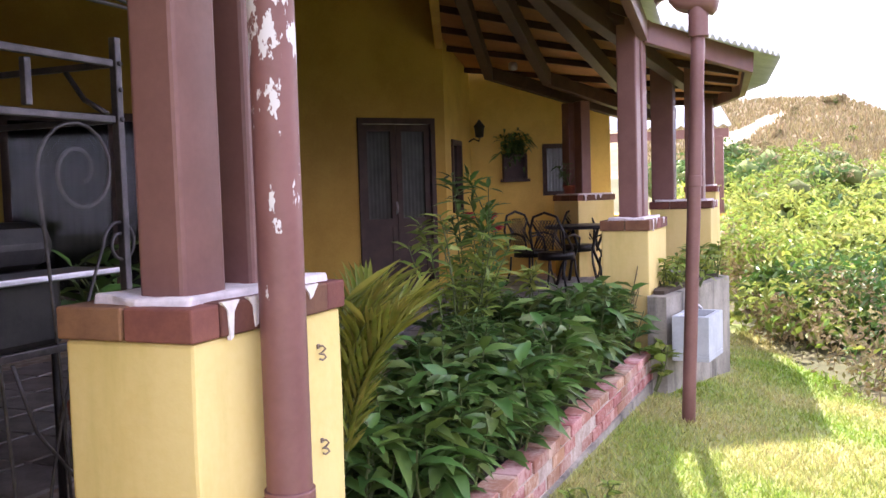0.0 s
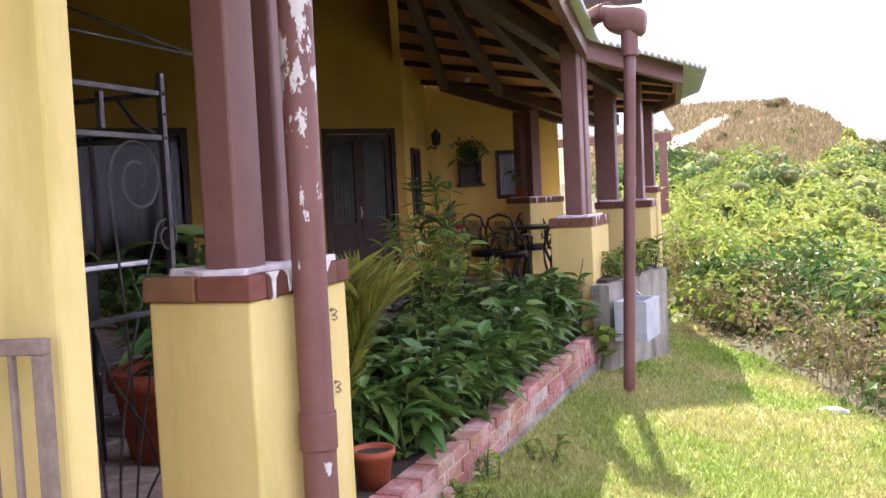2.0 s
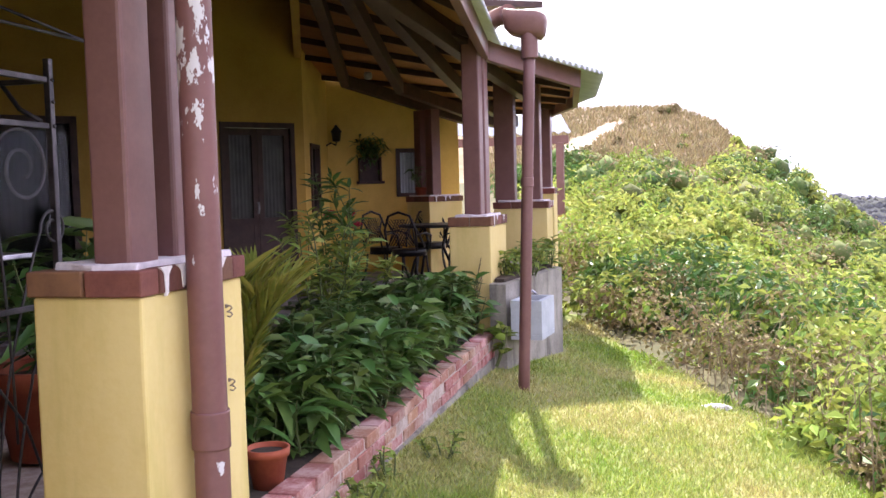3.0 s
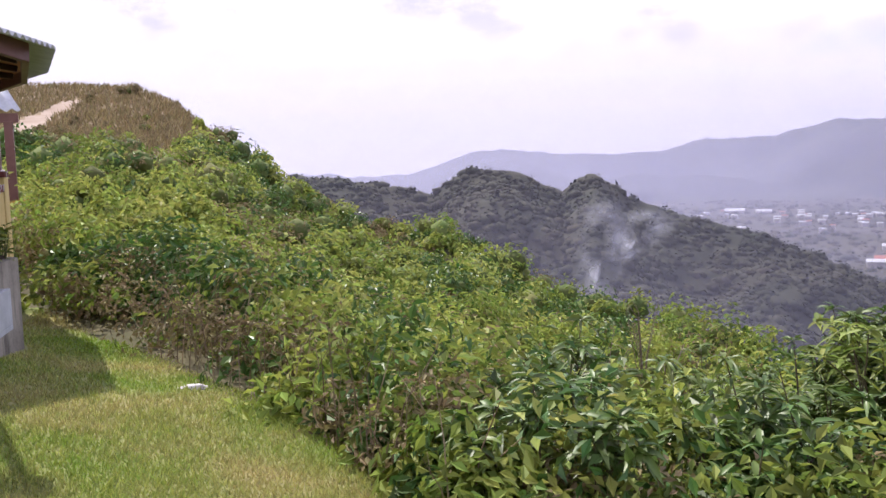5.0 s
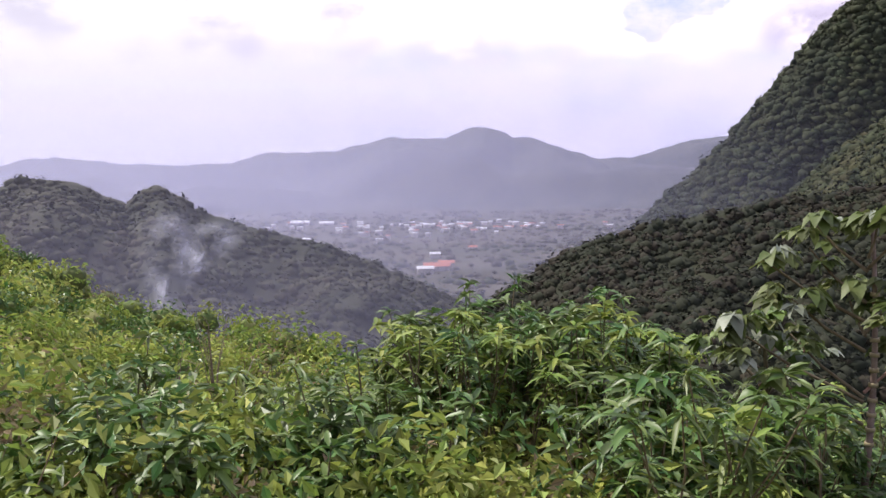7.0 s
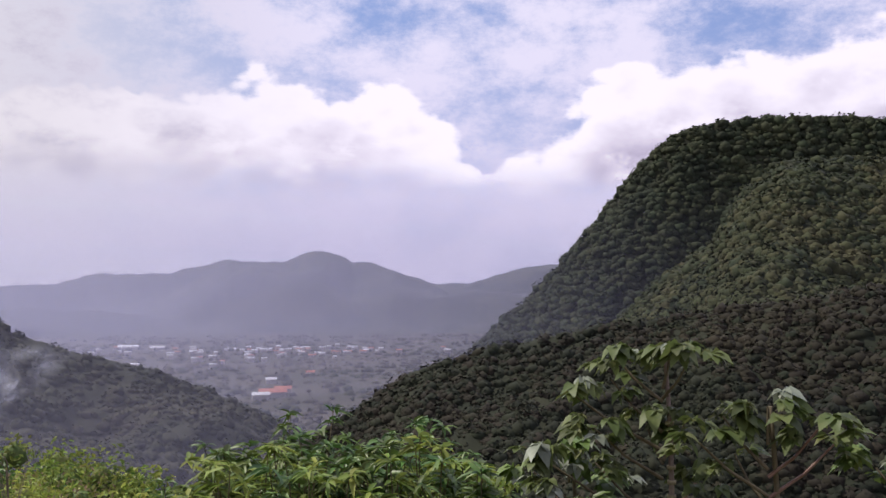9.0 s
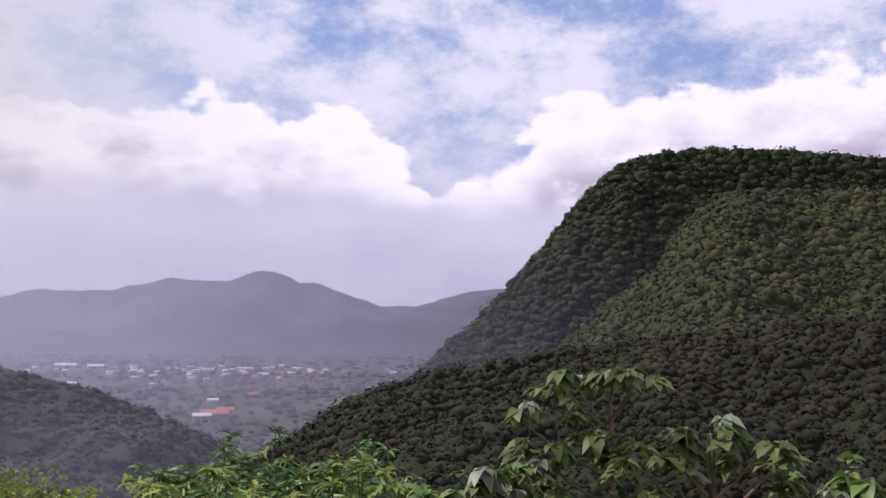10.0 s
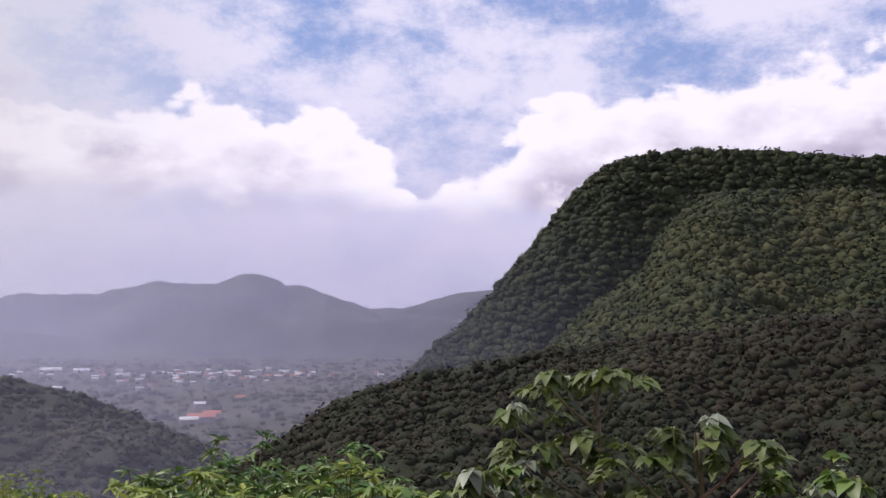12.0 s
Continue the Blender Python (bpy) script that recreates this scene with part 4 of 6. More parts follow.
def leaf_arrays(base, way, length, width, fold=0.25, droop=0.25, simple=False):
    """Pointed leaves: at base, along way, folded on the midrib, with the tip drooping. Vertices and faces."""
    n = len(base)
    up = np.tile([0.0, 0.0, 1.0], (n, 1)) + rng.normal(0, 0.35, (n, 3))
    side = unit(np.cross(way, up))
    up = np.cross(side, way)
    L, W = np.broadcast_to(length, n)[:, None], np.broadcast_to(width, n)[:, None]
    mid = base + way * L * 0.45
    left, right = mid + side * W / 2 + up * W * fold, mid - side * W / 2 + up * W * fold
    tip = base + way * L - np.array([0, 0, 1.0]) * L * droop
    if simple:
        v = np.stack([base, left, tip, right], 1).reshape(-1, 3)
        k = np.arange(n)[:, None] * 4
        f = np.concatenate([k + [0, 1, 2], k + [0, 2, 3]])
    else:
        down = np.array([0, 0, 1.0]) * L * droop
        m1, m2 = base + way * L * 0.28 - down * 0.08, base + way * L * 0.65 - down * 0.42
        a, b = side * W * 0.46 + up * W * fold, -side * W * 0.46 + up * W * fold
        v = np.stack([base, m1 + a, m1, m1 + b, m2 + 0.8 * a, m2, m2 + 0.8 * b, tip], 1).reshape(-1, 3)
        k = np.arange(n)[:, None] * 8
        f = np.concatenate([k + q for q in ([0, 2, 1], [0, 3, 2], [1, 2, 5], [1, 5, 4], [2, 3, 6], [2, 6, 5], [4, 5, 7], [5, 6, 7])])
    return v, f


def ball():
    bm = bmesh.new()
    bmesh.ops.create_icosphere(bm, subdivisions=1, radius=1)
    v = np.array([x.co[:] for x in bm.verts])
    f = np.array([[x.index for x in q.verts] for q in bm.faces])
    bm.free()
    return v, f


BALL = ball()


def dome_leaves(centre, radius, leaves, size, wide=0.5, rough=0.45, low=-0.25, hollow=0.55):
    """Leaf sprays lying over the outside of round clumps, each with its own tilt. Vertices and faces."""
    n = len(centre)
    v = rng.normal(0, 1, (n, leaves, 3))
    v[..., 2] = np.abs(v[..., 2] - low) + low
    v = unit(v)
    out = unit(v + rng.normal(0, rough, v.shape) + [0, 0, 0.25])
    along_it = unit(np.cross(out, rng.normal(0, 1, v.shape)))
    side = np.cross(out, along_it)
    at = centre[:, None] + v * radius[:, None, None] * rng.uniform(hollow, 1.1, (n, leaves, 1))
    L = size[:, None, None] * rng.uniform(0.6, 1.3, (n, leaves, 1))
    k = np.stack([at - along_it * L / 2, at + side * L * wide / 2 + out * L * 0.1, at + along_it * L / 2 - out * L * 0.15, at - side * L * wide / 2 + out * L * 0.1], 2)
    q = np.arange(n * leaves)[:, None] * 4
    return k.reshape(-1, 3), np.concatenate([q + [0, 1, 2], q + [0, 2, 3]], 1).reshape(-1, 3)


def leaf_mesh(name, arrays, mats, index=None):
    vs, fs, at = [], [], 0
    for v, f in arrays:
        vs.append(v), fs.append(f + at)
        at += len(v)
    me = bpy.data.meshes.new(name)
    me.from_pydata(np.concatenate(vs).tolist(), [], np.concatenate(fs).tolist())
    me.polygons.foreach_set("use_smooth", [len(vs[0]) % 8 == 0 and name != "hillside_scrub" and name != "lawn_grass"] * len(me.polygons))
    for m in (mats if isinstance(mats, (list, tuple)) else [mats]):
        me.materials.append(m)
    if index is not None:
        me.polygons.foreach_set("material_index", np.concatenate([np.full(len(f), i) for (v, f), i in zip(arrays, index)]).astype(np.int32))
    return me


def leaf_part(name, arrays, mat, parent, label=""):
    ob = new(name, leaf_mesh(name, arrays, mat))
    ob.parent = parent
    return tagged(ob, label)


def ways(n, lift=0.3, spread=1.0):
    a = rng.uniform(0, 2 * np.pi, n)
    return unit(np.stack([np.cos(a) * spread, np.sin(a) * spread, rng.normal(lift, 0.35, n)], -1))


def shoot(bm, foot, tip, leaves, length, width, bare=0.3, droop=0.3, r=0.008):
    """A stem with leaves set round its upper part, thicker at the crown."""
    foot, tip = np.array(foot), np.array(tip)
    bend = rng.normal(0, 0.06, 3) * np.linalg.norm(tip - foot)
    line = [foot + (tip - foot) * s + bend * math.sin(math.pi * s) for s in np.linspace(0, 1, 5)]
    tube(bm, line, r, 5, r * 0.4, False)
    s = bare + (1 - bare) * rng.uniform(0, 1, leaves) ** 0.6
    base = foot + (tip - foot) * s[:, None] + bend * np.sin(np.pi * s)[:, None]
    way = ways(leaves, 0.45)
    size = length * rng.uniform(0.65, 1.15, leaves)
    return leaf_arrays(base, way, size, size * width, 0.2, droop)


def shrub(at, height, spread, stems, leaves, length, width, mat, label, name="shrub", category="shrub", group="", droop=0.3, bare=0.3, stem_mat=None, lean=(0, 0)):
    ob = thing(name, label, category, at, 0, group)
    bm, arrays = bmesh.new(), []
    for i in range(stems):
        a, r = rng.uniform(0, 2 * np.pi), math.sqrt(rng.uniform(0, 1))
        foot = (0.25 * spread * r * math.cos(a), 0.25 * spread * r * math.sin(a), -0.05)
        tip = (spread * r * math.cos(a) + lean[0], spread * r * math.sin(a) + lean[1], height * rng.uniform(0.7, 1.08) * (1 - 0.22 * r))
        arrays.append(shoot(bm, foot, tip, leaves, length, width, bare, droop))
    part("stem", bm, stem_mat or STEM, ob)
    leaf_part("foliage", arrays, mat, ob)
    return ob


def rosette_shrub(at, height, spread, stems, mat, label, length=0.15, wide=0.24, whorl=13):
    """Upright woody stems that fork near the top; every tip carries a star of long drooping leaves, with a few below."""
    ob = thing("shrub", label, "shrub", at, 0, "shrubs on the slope")
    bm, arrays = bmesh.new(), []
    for i in range(stems):
        a, r = rng.uniform(0, 2 * np.pi), math.sqrt(rng.uniform(0, 1))
        foot = np.array([0.3 * spread * r * math.cos(a), 0.3 * spread * r * math.sin(a), -0.05])
        top = np.array([spread * r * math.cos(a), spread * r * math.sin(a), height * rng.uniform(0.72, 1.02) * (1 - 0.18 * r)])
        fork = foot + (top - foot) * rng.uniform(0.5, 0.75)
        tube(bm, [foot, (foot + fork) / 2 + rng.normal(0, 0.02, 3), fork], 0.011, 5, 0.008, False)
        for k in range(3):
            tip = top + rng.normal(0, 0.09, 3) * [1, 1, 0.8] - [0, 0, 0.07 * k]
            tube(bm, [fork, (fork + tip) / 2 + rng.normal(0, 0.015, 3), tip], 0.007, 5, 0.004, False)
            n = whorl + 7
            low = np.concatenate([np.zeros(whorl), rng.uniform(0.15, 1.0, 7)])[:, None]
            base = tip + (fork - tip) * low * 0.8 + rng.normal(0, 0.012, (n, 3))
            size = length * rng.uniform(0.6, 1.2, n)
            arrays.append(leaf_arrays(base, ways(n, 0.35), size, size * wide, 0.2, rng.uniform(0.25, 0.6)))
    part("stem", bm, STEM, ob)
    leaf_part("foliage", arrays, mat, ob)
    return ob


def soil_z(x, y):
    return float(ground_z(np.array([x]), np.array([y]))[0])


# the flower bed: broad-leaved clumps, one thing for each clump
clumps = []
for i in range(58):
    y = rng.uniform(3.85, 7.75)
    x = -1.64 - rng.uniform(0, 1) ** 1.3 * (0.28 + 0.20 * (y - 3.2))
    if y < 4.2 and x < -1.95:
        x = -1.72
    tall = 0.40 + 0.05 * (y - 3.3) + rng.uniform(-0.1, 0.08)
    clumps.append(shrub((x, y, 0.365), tall, 0.22, 10, 10, 0.215, 0.33, LEAF_DARK if i % 5 else LEAF_MID, "dark green broad-leaved bedding plant in the flower bed",
                        "bedding_plant", "plant", "bedding plants in the bed", 0.35, 0.15, GREENSTEM))
shrub((-2.55, 6.8, 0.365), 1.72, 0.2, 6, 30, 0.2, 0.2, LEAF_DARK, "tall narrow-leaved shrub rising from the flower bed", droop=0.2, stem_mat=GREENSTEM)
shrub((-2.35, 6.1, 0.365), 1.15, 0.38, 11, 28, 0.17, 0.22, LEAF, "leafy green shrub in the middle of the flower bed", droop=0.3, stem_mat=GREENSTEM)
shrub((-2.0, 5.4, 0.365), 0.6, 0.3, 10, 22, 0.18, 0.14, LEAF_DARK, "bushy dark plant in the flower bed", droop=0.3, stem_mat=GREENSTEM)
shrub((-2.75, 7.4, 0.365), 0.75, 0.3, 9, 18, 0.15, 0.25, LEAF, "leafy bed plant near the table", droop=0.3, stem_mat=GREENSTEM)
shrub((-2.23, 7.25, 0.365), 0.9, 0.07, 3, 13, 0.2, 0.22, LEAF_LIGHT, "pale yellow-green rosette plant in the flower bed", bare=0.86, droop=0.25, stem_mat=GREENSTEM)
shrub((-1.62, 7.7, 0.365), 0.75, 0.15, 7, 8, 0.07, 0.3, LEAF_DRY, "dry twiggy plant against the pillar", bare=0.4)
shrub((-1.47, 7.6, 0.18), 0.35, 0.16, 5, 8, 0.14, 0.5, LEAF, "small leafy weed at the end of the bricks", droop=0.3, stem_mat=GREENSTEM)
for x, y in ((-1.3, 8.6), (-1.35, 9.1), (-1.22, 9.4), (-1.45, 8.3)):
    shrub((x, y, 0.82), 0.3, 0.16, 8, 12, 0.13, 0.3, LEAF, "leafy green plant growing in the concrete planter", "planter_plant", "plant", "planter plants", 0.35, 0.1, GREENSTEM)
for x, y in ((-1.4, 4.4), (-1.25, 4.9), (-1.36, 3.9)):
    shrub((x, y, soil_z(x, y)), 0.16, 0.14, 7, 12, 0.06, 0.4, LEAF, "small low weed beside the brick edging", "weed", "plant", "weeds by the bricks", 0.2, 0.1, GREENSTEM)

rose = thing("rose_bush", "rose bush with red blooms in the flower bed", "rose", (-2.95, 7.9, 0.365))
bm, arrays, blooms = bmesh.new(), [], []
for i in range(6):
    tip = (rng.uniform(-0.25, 0.25), rng.uniform(-0.2, 0.2), rng.uniform(0.85, 1.12))
    arrays.append(shoot(bm, (0, 0, -0.05), tip, 14, 0.09, 0.5))
    blooms.append(tip)
part("stem", bm, GREENSTEM, rose)
leaf_part("foliage", arrays, LEAF_DARK, rose)
for tip in blooms[:3]:
    n = 22
    b = np.tile(tip, (n, 1)) + rng.normal(0, 0.012, (n, 3))
    leaf_part("bloom", [leaf_arrays(b, ways(n, 0.6), 0.06, 0.05, 0.3, 0.1)], PETAL, rose, "red rose bloom")


def palm(at, fronds, length, label):
    ob = thing("areca_palm", label, "palm", at)
    for i in range(fronds):
        a = rng.uniform(-1.2, 1.9)
        rise, reach = rng.uniform(0.85, 1.15) * length, rng.uniform(0.1, 0.38) * length
        s = np.linspace(0, 1, 22)
        line = np.stack([reach * s ** 1.6 * math.cos(a), reach * s ** 1.6 * math.sin(a), rise * (1.35 * s - 0.35 * s ** 3)], -1)
        bm = bmesh.new()
        tube(bm, line, 0.009, 6, 0.002, False)
        frond = part("frond_rib", bm, GREENSTEM, ob)
        k = np.arange(6, 22)
        way = unit(np.gradient(line, axis=0))[k]
        out = unit(np.cross(way, [0, 0, 1.0]))
        base = np.repeat(line[k], 2, 0)
        sgn = np.tile([1.0, -1.0], len(k))[:, None]
        w = unit(0.75 * np.repeat(way, 2, 0) + sgn * np.repeat(out, 2, 0) * 0.8 + [0, 0, 0.25])
        size = 0.34 * np.repeat(np.sin(np.pi * (k - 4) / 22) ** 0.5, 2) * rng.uniform(0.9, 1.05, 2 * len(k))
        leaf_part("frond", [leaf_arrays(base, w, size, 0.022, 0.2, 0.12)], PALM, frond)
    return ob


palm((-1.95, 3.8, 0.365), 15, 0.82, "areca palm with yellow-green arching fronds behind the pillar")


def turned(bm, profile, sides=28):
    """A turned form from (radius, height) pairs."""
    rings = [[bm.verts.new((r * math.cos(2 * math.pi * k / sides), r * math.sin(2 * math.pi * k / sides), z)) for k in range(sides)] for r, z in profile]
    for a, b in zip(rings, rings[1:]):
        for k in range(sides):
            bm.faces.new((a[k], a[(k + 1) % sides], b[(k + 1) % sides], b[k])).smooth = True
    bm.faces.new(rings[0][::-1])
    bm.faces.new(rings[-1])


def pot(at, r, h, label, plant=None):
    ob = thing("flower_pot", label, "pot", at)
    bm = bmesh.new()
    turned(bm, [(0.7 * r, 0), (0.95 * r, 0.8 * h), (1.05 * r, 0.8 * h), (1.08 * r, h), (0.93 * r, h), (0.9 * r, 0.88 * h)])
    part("body", bm, TERRA, ob)
    bm = bmesh.new()
    turned(bm, [(0.88 * r, 0.86 * h), (0.88 * r, 0.885 * h)])
    part("soil", bm, SOIL, ob)
    if plant:
        bm, arrays = bmesh.new(), []
        for i in range(plant[0]):
            a = rng.uniform(0, 6.28)
            arrays.append(shoot(bm, (0, 0, 0.88 * h), (0.5 * plant[1] * math.cos(a), 0.5 * plant[1] * math.sin(a), h + plant[1] * rng.uniform(0.5, 1)), 12, plant[2], 0.25))
        part("stem", bm, GREENSTEM, ob)
        leaf_part("foliage", arrays, LEAF_DARK, ob)
    return ob


pot((-1.68, 3.6, 0.37), 0.09, 0.17, "small orange terracotta pot at the edge of the bed")
pot((-2.85, 3.75, FLOOR_Z), 0.24, 0.42, "large red-brown terracotta pot on the veranda floor", (8, 0.5, 0.25))
pot((-3.3, 4.3, FLOOR_Z), 0.2, 0.34, "terracotta pot with a leafy plant behind the iron gate", (9, 0.7, 0.3))
pot((-3.62, 13.4, 1.545), 0.09, 0.12, "small potted plant on the pillar cap", (7, 0.3, 0.12))

# ---- veranda things ----
def spiral(cx, cz, r, turns, start, n=40):
    return [(0, cx + r * (1 - 0.85 * i / n) * math.cos(start + turns * 2 * math.pi * i / n), cz + r * (1 - 0.85 * i / n) * math.sin(start + turns * 2 * math.pi * i / n)) for i in range(n + 1)]


def iron_frame():
    ob = thing("iron_arbour", "wrought-iron arbour with scrolls and a small pitched top", "arbour", (-2.25, 2.06, 0))
    for x in (0.0, -0.62):
        for y in (0.0, 1.0):
            bm = bmesh.new()
            box(bm, (x - 0.013, y - 0.013, FLOOR_Z - 0.02), (x + 0.013, y + 0.013, 2.13), 0.003)
            part("upright", bm, IRON, ob)
        for z in (2.05, 1.88, 1.22):
            bm = bmesh.new()
            box(bm, (x - 0.01, 0.02, z - 0.011), (x + 0.01, 0.98, z + 0.011), 0.003)
            part("rail", bm, IRON, ob)
        for y in (0.3, 0.65):
            bm = bmesh.new()
            box(bm, (x - 0.01, y - 0.012, 1.9), (x + 0.01, y + 0.012, 2.03), 0.002)
            part("stub", bm, IRON, ob)
    for y in (0.0, 1.0):
        for z in (2.05, 1.88):
            bm = bmesh.new()
            box(bm, (-0.6, y - 0.01, z - 0.01), (-0.02, y + 0.01, z + 0.01), 0.003)
            part("cross_rail", bm, IRON, ob)
    for y in (0.1, 1.0):
        bm = bmesh.new()
        tube(bm, [(0.1, y + 0.1, 2.2), (-0.31, y - 0.35, 2.42), (-0.72, y + 0.1, 2.2)], 0.006, 6)
        part("ridge_bar", bm, IRON, ob)
    for x in (0.1, -0.31, -0.72):
        bm = bmesh.new()
        z = 2.2 if x != -0.31 else 2.42
        tube(bm, [(x, -0.3, z), (x, 1.1 if x != -0.31 else 0.7, z)], 0.006, 6)
        part("purlin_bar", bm, IRON, ob)
    def curl(y0, z0, y1, z1, r, turns):
        """A stalk that rises from its foot, arches over and winds up into a scroll; side: which way it turns."""
        way = 1 if y1 > y0 else -1
        stalk = [(0, y0 + (y1 - way * r - y0) * (k / 10) ** 1.6, z0 + (z1 - z0) * k / 10) for k in range(10)]
        wind = [(0, y1 - way * r * (1 - 0.8 * k / 34) * math.cos(turns * 2 * math.pi * k / 34), z1 + r * (1 - 0.8 * k / 34) * math.sin(turns * 2 * math.pi * k / 34)) for k in range(35)]
        bm = bmesh.new()
        tube(bm, stalk + wind, 0.0055, 6)
        part("scroll", bm, IRON, ob)
    curl(0.73, 0.75, 0.83, 1.72, 0.16, 1.7)
    curl(0.62, 0.55, 0.985, 1.5, 0.075, 1.7)
    curl(0.55, 0.5, 0.3, 1.66, 0.16, 1.7)
    curl(0.5, 0.5, 0.18, 1.45, 0.09, 1.7)
    curl(0.7, 0.45, 0.93, 0.95, 0.11, 1.6)
    curl(0.45, 0.45, 0.2, 0.95, 0.13, 1.6)
    curl(0.72, 0.45, 0.95, 0.62, 0.09, 1.5)
    for z in (2.05, 1.97, 1.88):
        bm = bmesh.new()
        bmesh.ops.create_icosphere(bm, subdivisions=1, radius=0.009, matrix=Matrix.Translation((0.016, 1.0, z)))
        part("bolt", bm, IRON, ob)
    bm = bmesh.new()
    tube(bm, [(-0.04, 1.0, 1.9), (-0.13, 1.0, 1.95), (-0.2, 1.0, 2.04)], 0.009, 6)
    part("brace", bm, IRON, ob)
    bm = bmesh.new()
    tube(bm, [(0.1, 1.1 + 0.045 - p[1], 2.24 + p[2]) for p in spiral(0, 0, 0.045, 1.3, 0)], 0.007, 6)
    part("scroll", bm, IRON, ob)
    bm = bmesh.new()
    tube(bm, [(0, 0.55, 1.2), (0, 0.62, 1.0), (0, 0.78, 0.8), (0, 0.9, 0.5)], 0.006, 6)
    part("bar", bm, IRON, ob)


iron_frame()

grille = thing("iron_grille", "weathered iron gate leaf standing open against the yellow wall", "gate", (-1.51, 1.6, 0), 12)
bm = bmesh.new()
for lo, hi in (((-0.62, -0.02, 1.3), (0, 0.015, 1.335)), ((-0.62, -0.02, 0.78), (0, 0.015, 0.81)), ((-0.62, -0.02, 0.12), (0, 0.015, 0.15)), ((-0.03, -0.02, 0.1), (0, 0.015, 1.3)), ((-0.62, -0.02, 0.1), (-0.59, 0.015, 1.3))):
    box(bm, lo, hi, 0.004)
part("gate_frame", bm, RUSTIRON, grille)
for i in range(9):
    bm = bmesh.new()
    x = -0.085 - 0.058 * i
    box(bm, (x - 0.007, -0.01, 0.14), (x + 0.007, 0.006, 1.31), 0.002)
    part("bar", bm, RUSTIRON, grille)

bbq = thing("barbecue", "dark barbecue with a pale steel shelf behind the iron arbour", "barbecue", (-3.3, 3.35, FLOOR_Z))
bm = bmesh.new()
box(bm, (-0.25, -0.25, 0.65), (0.25, 0.25, 0.95), 0.03)
part("body", bm, BLACKPAINT, bbq)
bm = bmesh.new()
box(bm, (-0.25, -0.25, 0.955), (0.25, 0.25, 1.14), 0.08)
part("lid", bm, BLACKPAINT, bbq)
bm = bmesh.new()
box(bm, (0.26, -0.3, 0.93), (0.5, 0.3, 0.955), 0.006)
part("shelf", bm, SILVER, bbq, "pale steel side shelf")
for x in (-0.22, 0.22):
    for y in (-0.22, 0.22):
        bm = bmesh.new()
        tube(bm, [(x, y, 0), (x, y, 0.66)], 0.016, 8)
        part("leg", bm, BLACKPAINT, bbq)

table = thing("garden_table", "dark cast-metal garden table on the veranda", "table", (-3.15, 12.35, FLOOR_Z))
bm = bmesh.new()
turned(bm, [(0.48, 0.70), (0.5, 0.71), (0.5, 0.73), (0.48, 0.74)], 36)
part("tabletop", bm, BLACKPAINT, table)
for k in range(4):
    a = math.pi / 4 + k * math.pi / 2
    c, s = math.cos(a), math.sin(a)
    bm = bmesh.new()
    tube(bm, [(0.42 * c, 0.42 * s, 0), (0.34 * c, 0.34 * s, 0.25), (0.18 * c, 0.18 * s, 0.45), (0.32 * c, 0.32 * s, 0.71)], 0.02, 8)
    part("leg", bm, BLACKPAINT, table)


def garden_chair():
    ob = thing("garden_chair", "black cast-metal garden chair with a latticed back", "chair", (-3.75, 12.0, FLOOR_Z), 60, "chairs round the table")
    bm = bmesh.new()
    turned(bm, [(0.2, 0.42), (0.22, 0.365), (0.22, 0.45), (0.2, 0.455)], 24)
    part("seat", bm, BLACKPAINT, ob)
    bm = bmesh.new()
    tube(bm, [(-0.2, 0.2, 0.44), (-0.22, 0.25, 0.7), (-0.15, 0.28, 0.88), (0, 0.29, 0.93), (0.15, 0.28, 0.88), (0.22, 0.25, 0.7), (0.2, 0.2, 0.44)], 0.016, 8)
    back = part("backrest", bm, BLACKPAINT, ob)
    for k in range(-4, 5):
        for lean in (-0.12, 0.12):
            x = k * 0.042
            bm = bmesh.new()
            tube(bm, [(max(-0.19, min(0.19, x - lean)), 0.21, 0.5), (max(-0.19, min(0.19, x + lean)), 0.27, 0.84)], 0.006, 5)
            part("lattice_bar", bm, BLACKPAINT, back)
    for x, y in ((-0.17, -0.15), (0.17, -0.15), (-0.18, 0.18), (0.18, 0.18)):
        bm = bmesh.new()
        tube(bm, [(x, y, 0.365), (x * 1.05, y * 1.05, 0.2), (x * 1.3, y * 1.3, 0)], 0.014, 8)
        part("leg", bm, BLACKPAINT, ob)
    for x in (-0.22, 0.22):
        bm = bmesh.new()
        tube(bm, [(x, 0.24, 0.64), (x * 1.1, 0, 0.66), (x * 1.1, -0.15, 0.62), (x, -0.16, 0.44)], 0.012, 8)
        part("armrest", bm, BLACKPAINT, ob)
    return ob


chair = garden_chair()
copy_thing(chair, pose(-3.3, 11.55, FLOOR_Z, 0, 0, 170))
copy_thing(chair, pose(-2.65, 12.0, FLOOR_Z, 0, 0, -110))
copy_thing(chair, pose(-3.4, 13.0, FLOOR_Z, 0, 0, 15))

